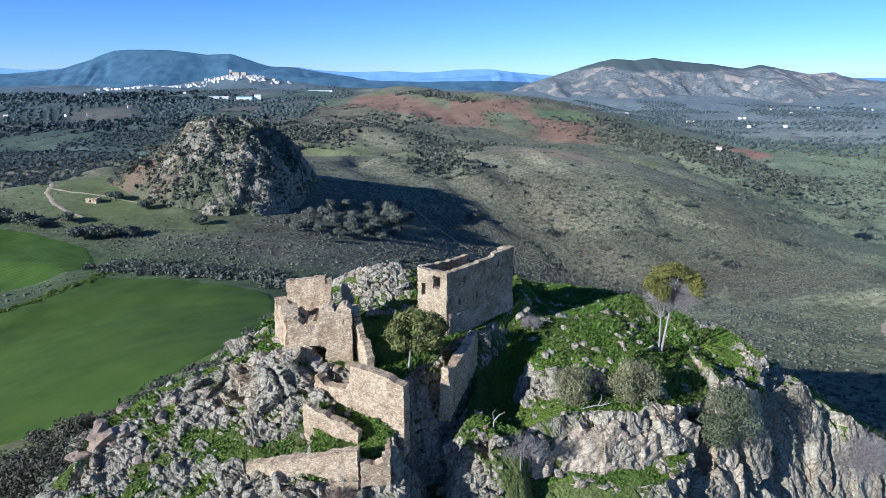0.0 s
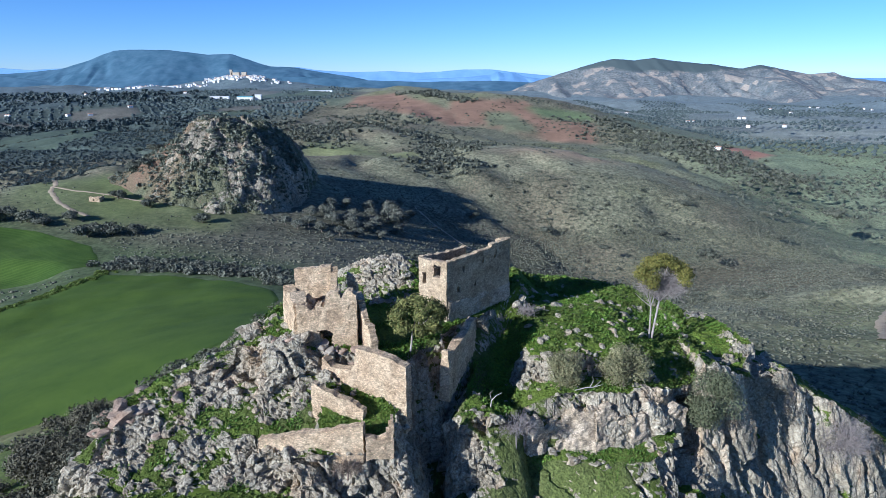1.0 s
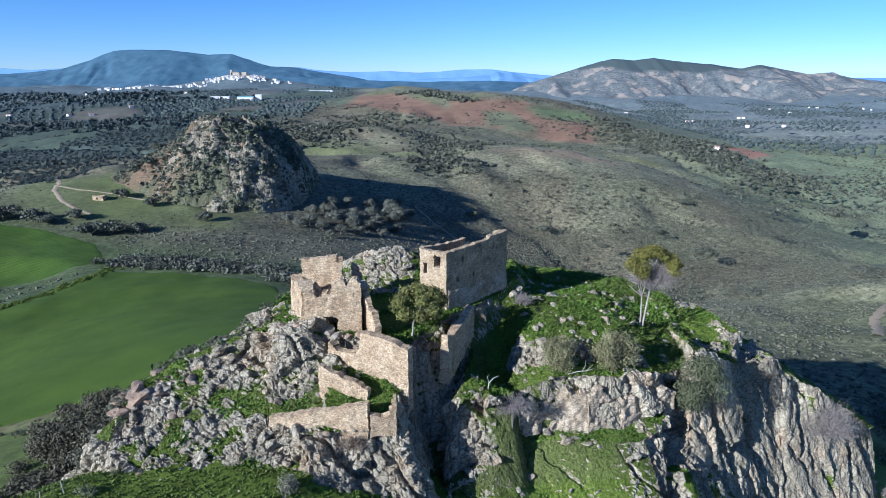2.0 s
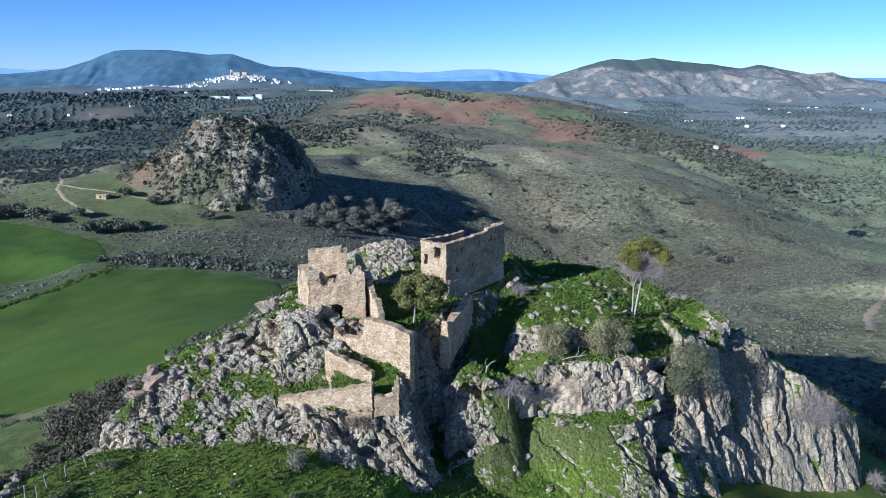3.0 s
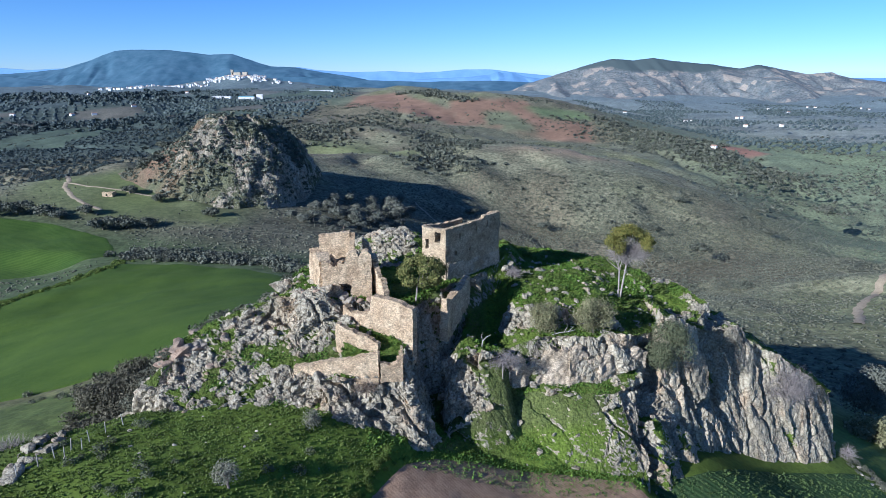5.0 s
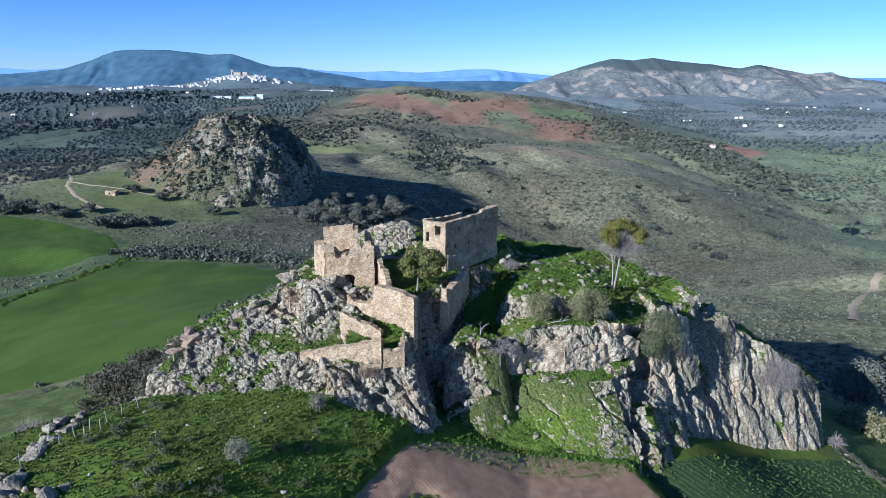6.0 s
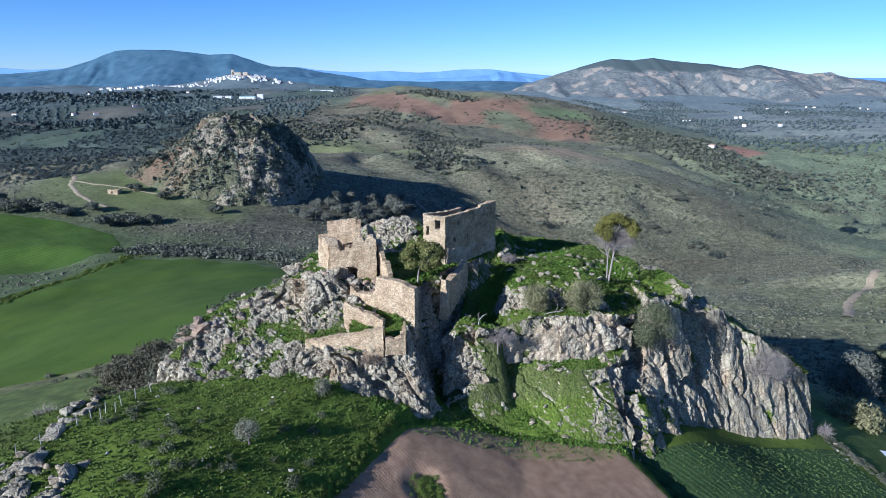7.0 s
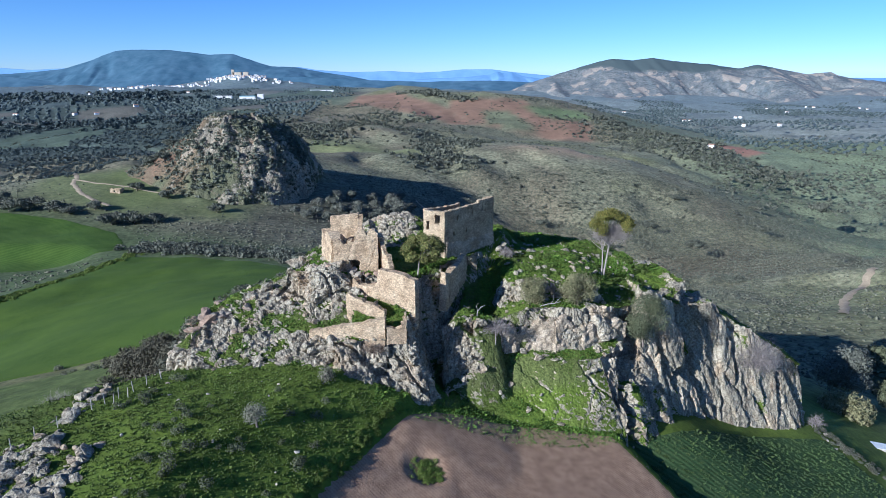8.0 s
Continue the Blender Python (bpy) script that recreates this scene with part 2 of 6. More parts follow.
LAND = ground_material()
ROCK = rock_material()
CRAG_ROCK = rock_material("crag_limestone", True, 2.4, 0.78)
BARE_ROCK = rock_material("bare_limestone", green=False)
WORN_MASONRY = masonry_material("worn_masonry", (0.64, 0.54, 0.39), (0.47, 0.385, 0.265), (0.22, 0.18, 0.125))
MASONRY = masonry_material("masonry", (0.65, 0.515, 0.33), (0.52, 0.39, 0.24), (0.27, 0.20, 0.12))
KEEP_MASONRY = masonry_material("keep_masonry", (0.58, 0.465, 0.30), (0.46, 0.355, 0.22), (0.24, 0.185, 0.115))

# ---- the lie of the land: broad swells (x, y, radius, rise), ring by ring ----
SWELLS = [
    [(-110, 30, 90, 12.5), (0, 30, 90, -0.8), (110, 30, 90, -12.0), (-160, 110, 90, -11.5), (-53, 110, 90, 16.0),
     (53, 110, 90, 15.3), (160, 110, 90, -10.5), (-230, 230, 120, -3.6), (-77, 230, 120, 6.5), (77, 230, 120, -14.8),
     (230, 230, 120, -3.7), (-330, 380, 150, 4.3), (-165, 380, 150, -10.2), (0, 380, 150, 0.3), (165, 380, 150, -14.4),
     (330, 380, 150, 5.8)],
    [(-480, 560, 190, -2.1), (-288, 560, 190, 22.9), (-96, 560, 190, 21.3), (96, 560, 190, -72.9), (288, 560, 190, -18.9),
     (480, 560, 190, -31.4), (-640, 780, 240, 1.2), (-384, 780, 240, -0.8), (-128, 780, 240, -10.5), (128, 780, 240, 33.5),
     (384, 780, 240, -16.2), (640, 780, 240, -70.4)],
    [(-900, 1100, 330, -1.0), (-540, 1100, 330, 4.5), (-180, 1100, 330, 10.5), (180, 1100, 330, -21.4), (540, 1100, 330, -17.1),
     (900, 1100, 330, -8.8), (-1250, 1550, 460, 1.7), (-750, 1550, 460, -0.4), (-250, 1550, 460, 5.2), (250, 1550, 460, 24.4),
     (750, 1550, 460, -32.8), (1250, 1550, 460, -22.8)],
    [(-1750, 2200, 650, -2.1), (-1050, 2200, 650, -9.1), (-350, 2200, 650, 26.3), (350, 2200, 650, 13.0), (1050, 2200, 650, -50.3),
     (1750, 2200, 650, -16.0), (-2500, 3200, 1000, 3.4), (-1500, 3200, 1000, 19.8), (-500, 3200, 1000, 17.7), (500, 3200, 1000, -13.1),
     (1500, 3200, 1000, -26.0), (2500, 3200, 1000, -7.6)],
]
# single hills on top of the swells: x, y, radius across, radius deep, turn, rise
HILLS = [(-1106, 3590, 330, 250, 0, 55), (-94, 2440, 150, 120, 0, 22), (-131, 1767, 170, 150, 0, 20), (161, 1556, 190, 170, 0, 20),
         (450, 1250, 130, 200, 20, 22), (-140, 1050, 120, 90, 0, 14)]


def bulge(x, y, cx, cy, rx, ry, turn=0.0):
    c, s = math.cos(radians(turn)), math.sin(radians(turn))
    u, v = (x - cx) * c + (y - cy) * s, -(x - cx) * s + (y - cy) * c
    return np.exp(-(u / rx) ** 2 - (v / ry) ** 2)


def crag_height(x, y):
    """The rocky hill across the valley: long west slope, sheer east face."""
    n = fbm(x, y, 30, 5, 31)
    xs = x + 6 * n
    ridge = np.interp(xs, (-330, -285, -261, -243, -228, -208, -200, -194, -185, -165, -149, -134, -126, -119, -115, -111, -106), (4, 14, 20, 27, 38, 48, 56, 61, 63, 63, 59, 48, 38, 25, 8, -18, -60))
    deep = np.exp(-(np.maximum(np.abs(y - 515) - 20, 0) / np.where(y < 515, 66.0, 80.0)) ** 2)
    joint, block = cells(x + 6 * n, y, 8, 5)
    ledge, bench = cells(x + 9 * n, y - 5 * n, 21, 6)
    rough = smooth(-235, -195, x)
    return -34 - 90 * smooth(-108, -95, x) + (ridge + 34) * deep + rough * (3.0 * n + (block - 0.5) * 4.0 + (bench - 0.5) * 8.0 * smooth(-215, -190, x) - 2.5 * smooth(0.14, 0.0, joint))


def east_of(x, y, a, b):
    """Metres to the east of the line from a (north) to b (south)."""
    ex, ey = b[0] - a[0], b[1] - a[1]
    return ((x - a[0]) * -ey + (y - a[1]) * ex) / math.hypot(ex, ey)


def ground_height(x, y):
    x, y = np.asarray(x, float), np.asarray(y, float)
    r = np.hypot(x, y)
    z = 41.5 - 54.1 * (1 - np.exp(-r / 300))
    for ring in SWELLS:
        for cx, cy, rad, rise in ring:
            z = z + rise * np.exp(-((x - cx) ** 2 + (y - cy) ** 2) / rad ** 2)
    for cx, cy, rx, ry, turn, rise in HILLS:
        z = z + rise * bulge(x, y, cx, cy, rx, ry, turn)
    far = smooth(250, 1200, r)
    z = z + far * (26 * fbm(x, y, 420, 4, 3) * smooth(500, 1500, r) + (6 + 5 * smooth(900, 1600, r)) * fbm(x, y, 150, 3, 4))
    z = z + smooth(150, 260, r) * 1.9 * fbm(x, y, 36, 3, 6)
    z = z - 8 * smooth(0.22, 0.0, np.abs(fbm(x + 0.3 * y, y, 190, 3, 7))) * smooth(280, 430, r) * smooth(1700, 1000, r)
    # the knoll before the castle and the bank down to the ploughed field
    knoll = [(-15, 53), (-22, 43), (-29, 30), (-36, 10), (-52, 6), (-60, 24), (-58, 40), (-50, 46), (-40, 52), (-28, 56)]
    k = 55.6 + 1.4 * bulge(x, y, -36, 36, 16, 14) + 0.5 * fbm(x, y, 8, 3, 8) - np.maximum(outside(x, y, knoll), 0) * np.where(x < -45, 1.25, 0.45)
    z = np.maximum(z - 6 * bulge(x, y, -78, 100, 34, 34), k)
    # field terraces: banks that drop towards the east
    z = z - 1.0 * smooth(-0.6, 0.9, east_of(x, y, (-6, 51), (-17, 29))) * smooth(70, 40, y) * smooth(130, 60, x)
    z = z + 3.2 * bulge(x, y, 44, 70, 15, 14) + 1.4 * bulge(x, y, 84, 88, 14, 14)
    z = z - 0.8 * smooth(3.6, 1.6, np.hypot(x + 2.2, y - 41.5))
    return z - 2.6 * smooth(-0.2, 1.4, east_of(x, y, (28, 64), (38.5, 47))) * smooth(105, 75, y) * smooth(150, 95, x)


# the castle rock: outlines in plan, height of the top and its tilt, steepness of the front and of the back
PLATEAU = [(6, 70), (14, 71), (31, 76), (40, 80), (44, 88), (40, 102), (8, 104)]
ROCKS = [
    ([(-24, 68.2), (-18, 69), (-10, 69), (-5, 65), (-2.6, 66.0), (-1.6, 70), (1.4, 77), (12.0, 88.4), (13, 100), (-6, 104), (-22, 92), (-26, 80)], (0, 77, 66.0, 0.0, 0.03), 2.4, 0.8),
    ([(3, 67), (10, 68.4), (16, 70), (24, 70.5), (33, 75.4), (38, 78.6), (46, 83.5), (50, 90), (46, 99), (30, 106), (8, 104)], (20, 75, 59.9, -0.09, 0.15), 4.0, 0.8),
    ([(-17, 52), (-8, 57), (-3, 59.5), (0, 62.2), (4, 63.6), (9, 65.5), (14, 67), (14, 70), (-10, 66)], (0, 60, 50.0, -0.12, 0.0), 0.75, 0.8),
    ([(8.5, 68), (12, 66.7), (15.5, 66.6), (21, 66.8), (27, 67.4), (31, 69.6), (32.5, 74), (14, 73)], (20, 65.5, 50.6, -0.1, 0.5), 1.2, 0.8),
    ([(37, 77), (43, 80), (50, 84.3), (57, 89), (56, 96), (46, 98), (38, 90)], (45, 85, 58.2, -0.42, 0.0), 4.2, 0.8),
    ([(56, 88), (64, 90), (72, 92), (80, 94.5), (80, 102), (58, 98)], (57, 90, 51.5, -0.66, 0.0), 3.4, 0.8),
    ([(-14, 53.2), (-22, 51), (-30, 52), (-37, 55.5), (-41, 58), (-40, 64), (-34, 69), (-24, 74), (-10, 72), (-8, 58)], (-24, 58.4, 57.9, 0.0, 0.49), 1.0, 0.9),
    ([(-5.5, 57.5), (-14, 58), (-14, 72), (-8, 72), (-4.5, 62)], (-8, 57, 60.2, 0.03, 0.33), 2.2, 1.2),
    ([(-27.5, 70), (-21, 67.4), (-18.5, 69), (-19.5, 72), (-22, 77), (-27, 76)], (-23, 72, 66.6, 0.1, 0.0), 2.6, 1.5),
    ([(-4, 58.6), (-9, 55.9), (-16, 55.8), (-21.5, 57.2), (-20, 59), (-5, 60)], (-10, 57, 59.5, 0.02, 0.2), 3.0, 1.2),
    ([(1.5, 65), (5, 64), (8, 65.5), (6, 67.5), (2.5, 67)], (4, 65, 59.6, 0.0, 0.0), 3.0, 0.8),
    ([(0.6, 62.6), (3, 64), (9, 66.4), (6, 69), (0, 66)], (0, 62, 57.8, 0.0, 0.5), 5.0, 0.8),
]


def rock_height(x, y):
    x, y = np.asarray(x, float), np.asarray(y, float)
    wob = 0.9 * fbm(x, y, 7, 3, 41)
    z = np.full(np.shape(x), -60.0)
    for poly, (cx, cy, h, gx, gy), front, back in ROCKS:
        d = np.maximum(outside(x + wob, y + 0.8 * wob, poly), 0)
        edge = 80 + 0.22 * (x + 10)
        steep = front + (back - front) * smooth(edge, edge + 14, y)
        steep = steep + np.maximum(1.5 - steep, 0) * smooth(-36, -41, x)
        z = np.maximum(z, h + gx * (x - cx) + gy * np.minimum(y - cy, 27) - d * steep)
    z = z - 0.004 * np.maximum(x - 20, 0) ** 2 * smooth(60, 40, x)
    z = z + 4.6 * bulge(x, y, -9, 93, 8, 6) + 1.5 * bulge(x, y, -17, 65, 4, 3.5)
    # the rocky ledge across the plateau
    z = z + 2.4 * smooth(0, 2.4, y - 72.2 - 0.16 * (x - 13)) * smooth(9, 12.5, x) * smooth(35, 25, x) * smooth(101, 82, y) - 1.2 * bulge(x, y, 39.5, 87, 5, 5)
    z = z - 3.8 * bulge(x, y, 8, 73, 4.2, 6.5) - 1.2 * bulge(x, y, 31, 77, 5, 4)
    gully = np.exp(-((x + 1.7 - 0.12 * (y - 60)) / 2.1) ** 2) * smooth(74, 66, y) * smooth(57, 60, y)
    return z - 10.0 * gully


def turf_mask(x, y, z, slope):
    """Where turf and herbs grow on the castle rock: 1 grass, 0 bare stone."""
    m = 1.15 - 0.85 * smooth(0.45, 1.3, slope) + 1.05 * fbm(x, y, 4.5, 4, 81)
    plateau = outside(x, y, PLATEAU)
    m = m + 0.5 * smooth(1.5, -2.5, plateau)
    bare = 1.25 * bulge(x, y, -9, 93, 10, 8) + 1.0 * bulge(x, y, -30, 60, 15, 9) + 0.35 * bulge(x, y, -20, 66, 7, 4) + 0.9 * bulge(x, y, -12, 55, 10, 4) + 1.0 * bulge(x, y, 58, 88, 22, 12) + 0.5 * bulge(x, y, 4, 63, 5, 5) + (0.45 + 0.7 * fbm(x, y, 2.6, 3, 82)) * bulge(x, y, 21, 66, 9, 5) + 0.4 * bulge(x, y, 14, 76, 5, 3) + 0.9 * bulge(x, y, -26, 71, 4, 5) + 0.8 * bulge(x, y, -17.5, 68.6, 5, 2.6) + 0.95 * bulge(x, y, 15.5, 74.0, 5, 1.9) + 0.8 * bulge(x, y, 39, 85.5, 4.5, 1.8) + 0.6 * bulge(x, y, 26, 82, 3, 1.2)
    foot = np.interp(x, (-30, -17, -4, 5, 12, 20, 28, 33), (52.5, 53.5, 49.8, 50.5, 54.2, 54.0, 50.5, 38.0))
    m = m - bare + 0.95 * smooth(0.5, -1.0, z - foot - 1.2 * fbm(x, y, 4, 3, 84)) * smooth(36, 31, x)
    green_ledge = 1.2 * smooth(-0.2, 0.25, fbm(x + 0.5 * z, z, 3.2, 4, 89)) * bulge(x, y, 8, 64.5, 8, 5) + 0.6 * smooth(0.05, 0.4, fbm(x + 0.4 * z, z, 5, 4, 87)) * smooth(44, 50, x) * smooth(0.8, 1.4, slope) + 0.55 * bulge(x, y, 64, 92, 9, 4) + 0.8 * bulge(x, y, -17, 60, 6, 2.2) + 0.9 * smooth(4.0, 1.5, np.abs(east_of(x, y, (14.5, 86.5), (4.0, 74.5)))) * smooth(69, 73, y) * smooth(90, 86, y) * smooth(0, 3, x)
    return np.clip(m + green_ledge, 0.16, 1)


def top_height(x, y):
    """What one stands on: ground or rock."""
    return np.maximum(ground_height(x, y), rock_height(x, y))


GRASS = np.array((0.12, 0.165, 0.02))


def land_cover(x, y):
    """Colour of what grows on the land, with distance haze painted in, and how shrubby it is."""
    n, n2 = fbm(x, y, 60, 4, 91), fbm(x, y, 260, 4, 92)
    r = np.hypot(x, y)
    one = np.ones(np.shape(x))
    scrub = np.array((0.197, 0.196, 0.132))
    col = scrub * (1 + 0.25 * n[..., None])
    rough = one.copy()

    def lay(mask, colour, shrubs):
        nonlocal col, rough
        mask = np.clip(mask, 0, 1)
        col = col * (1 - mask[..., None]) + np.array(colour) * mask[..., None]
        rough = rough * (1 - mask) + shrubs * mask

    lay(smooth(0.1, 0.5, -n2 + 0.6 * n) * 0.8, (0.158, 0.14, 0.098), 1.0)
    lay(smooth(0.1, 0.5, n2 + 0.6 * n) * 0.7, (0.17, 0.18, 0.09), 0.9)
    lay(smooth(230, 150, r), GRASS * 0.95, 0.35)
    lay(smooth(230, 150, r) * smooth(-48, -58, x), (0.095, 0.12, 0.032), 0.6)
    lay(smooth(40, -20, x - 0.1 * y) * smooth(190, 260, r) * smooth(620, 460, r), (0.125, 0.12, 0.085), 1.0)
    # scrub coloured darker where the castle rock's shadow falls, deepening that shadow
    lay(0.85 * bulge(x, y, 150, 190, 70, 80), (0.14, 0.14, 0.085), 1.0)
    edge = np.abs(outside(x, y, [(-62, 108), (-90, 100), (-135, 92), (-190, 125), (-205, 190), (-52, 190), (-50, 140)]))
    lay(smooth(9, 3, edge + 3 * n) * smooth(128, 112, y), (0.135, 0.135, 0.06), 0.7)
    lay(smooth(40, -10, outside(x, y, [(-380, 250), (-200, 180), (-45, 180), (-40, 285), (-180, 340), (-340, 400)])), (0.088, 0.112, 0.05), 0.7)
    # meadow below the crag, far groves, red ploughed hills, green slopes on the right
    lay(smooth(30, -10, outside(x, y, [(-310, 470), (-300, 420), (-225, 395), (-150, 398), (-150, 430), (-230, 460), (-260, 500)])) * (0.75 + 0.5 * n), (0.14, 0.165, 0.06), 0.3)
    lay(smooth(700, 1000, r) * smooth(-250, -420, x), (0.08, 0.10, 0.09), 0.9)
    joint, parcel = cells(x + 25 * n, y + 25 * n2, 150, 99)
    farmed = smooth(800, 1100, r) * np.clip(smooth(-150, -350, x) + smooth(420, 560, x), 0, 1)
    lay(farmed * (parcel > 0.8), (0.125, 0.122, 0.105), 0.6)
    lay(farmed * (parcel < 0.12), (0.085, 0.11, 0.08), 0.5)
    red = np.minimum(outside(x, y, [(-235, 1552), (-225, 1740), (-134, 1735), (-31, 1500), (20, 1403), (88, 1300), (19, 1305), (-52, 1335), (-162, 1478)]),
                     outside(x, y, [(15, 1500), (113, 1510), (192, 1510), (215, 1390), (240, 1365), (320, 1375), (296, 1215), (224, 1235), (165, 1258), (88, 1293), (20, 1385)]))
    lay(smooth(12, -8, red + 14 * n), (0.235, 0.152, 0.10), 0.1)
    lay(smooth(12, -8, outside(x, y, [(95, 1408), (146, 1422), (192, 1273), (160, 1268), (88, 1307)]) + 16 * n), (0.16, 0.17, 0.10), 0.4)
    lay(smooth(25, -10, outside(x, y, [(195, 1450), (215, 1395), (320, 1385), (330, 1440), (280, 1470)]) + 10 * n), (0.15, 0.19, 0.09), 0.4)
    lay(smooth(30, -20, outside(x, y, [(-200, 960), (-110, 930), (-30, 860), (-40, 820), (-190, 890)]) + 25 * n), (0.19, 0.205, 0.095), 0.5)
    lay(smooth(300, 480, x) * smooth(2600, 1200, r) * smooth(320, 560, r) * (0.9 + 0.4 * n2), (0.195, 0.23, 0.14), 0.7)
    lay(bulge(x, y, 165, 850, 70, 38) * (0.9 + 1.6 * n), (0.36, 0.28, 0.18), 0.5)
    lay(smooth(10, -8, outside(x, y, [(474, 1105), (510, 1190), (590, 1230), (610, 1165), (560, 1130)])), (0.33, 0.19, 0.13), 0.1)
    # far land: air haze put into the cover colour, paler and bluer with distance
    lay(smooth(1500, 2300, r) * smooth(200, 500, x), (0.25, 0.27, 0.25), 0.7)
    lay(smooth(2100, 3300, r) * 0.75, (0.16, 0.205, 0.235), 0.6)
    return col, rough


def build_ground():
    fine = np.radians(np.linspace(-42, 42, 360))
    coarse = np.radians(np.linspace(44, 316, 70)[1:-1])
    ang = np.concatenate([fine, coarse])
    rad = np.concatenate([[0.0], np.geomspace(6, 4950, 380)])
    a, r = np.meshgrid(np.append(ang, ang[0] + 2 * math.pi), rad)
    x, y = r * np.sin(a), r * np.cos(a) - 20
    z = ground_height(x, y)
    verts = np.stack([x, y, z], -1).reshape(-1, 3)
    faces = grid_faces(*x.shape)
    me = mesh_of("ground", verts, faces, LAND)
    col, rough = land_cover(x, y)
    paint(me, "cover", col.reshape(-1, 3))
    paint(me, "rough_growth", rough.ravel())
    return tagged(new("ground", me), "rolling scrub land with olive groves and ploughed hills", "ground", kind="structure")


def build_crag():
    """The rocky hill as a finer sheet of its own, standing in the land."""
    xs, ys = np.arange(-350, -70, 1.3), np.arange(395, 640, 1.3)
    x, y = np.meshgrid(xs, ys)
    z = crag_height(x, y)
    gy, gx = np.gradient(z, ys, xs)
    slope = np.hypot(gx, gy)
    n = fbm(x, y, 16, 4, 35)
    turf = 1.05 - 0.5 * smooth(0.5, 1.3, slope) + 0.75 * n + 0.1 - 0.4 * bulge(x, y, -160, 465, 34, 30) - 0.6 * bulge(x, y, -116, 480, 16, 60) - 0.5 * bulge(x, y, -190, 495, 16, 14) + 0.6 * smooth(-205, -235, x)
    z = z + 1.1 * fbm(x, y, 5, 3, 36) * smooth(0.8, 0.3, turf)
    push = smooth(0.7, 1.8, slope)
    x2 = x + push * (3.0 * fbm(y, z, 12, 3, 37) + 2.5 * (cells(y, z * 0.5, 6, 38)[1] - 0.5))
    faces = grid_faces(*x.shape)
    keep = (z > ground_height(x, y) - 4).ravel()
    faces = faces[keep[faces].any(1)]
    flank = np.clip(1.2 * bulge(x, y, -222, 462, 38, 50) * (0.9 + 1.4 * fbm(x, y, 20, 3, 34)), 0, 1)[..., None]
    cover = np.array((0.12, 0.125, 0.07)) * (1 + 0.5 * n[..., None]) * (1 - flank) + np.array((0.22, 0.15, 0.095)) * flank
    verts, faces, turf, cover = compact(np.stack([x2, y, z], -1).reshape(-1, 3), faces, np.clip(turf, 0, 1).ravel(), cover.reshape(-1, 3))
    me = mesh_of("rocky_hill", verts, faces, CRAG_ROCK)
    paint(me, "turf", turf)
    paint(me, "cover", cover)
    return tagged(new("rocky_hill", me), "grey rocky hill with brown flank across the valley", "hill", kind="structure")


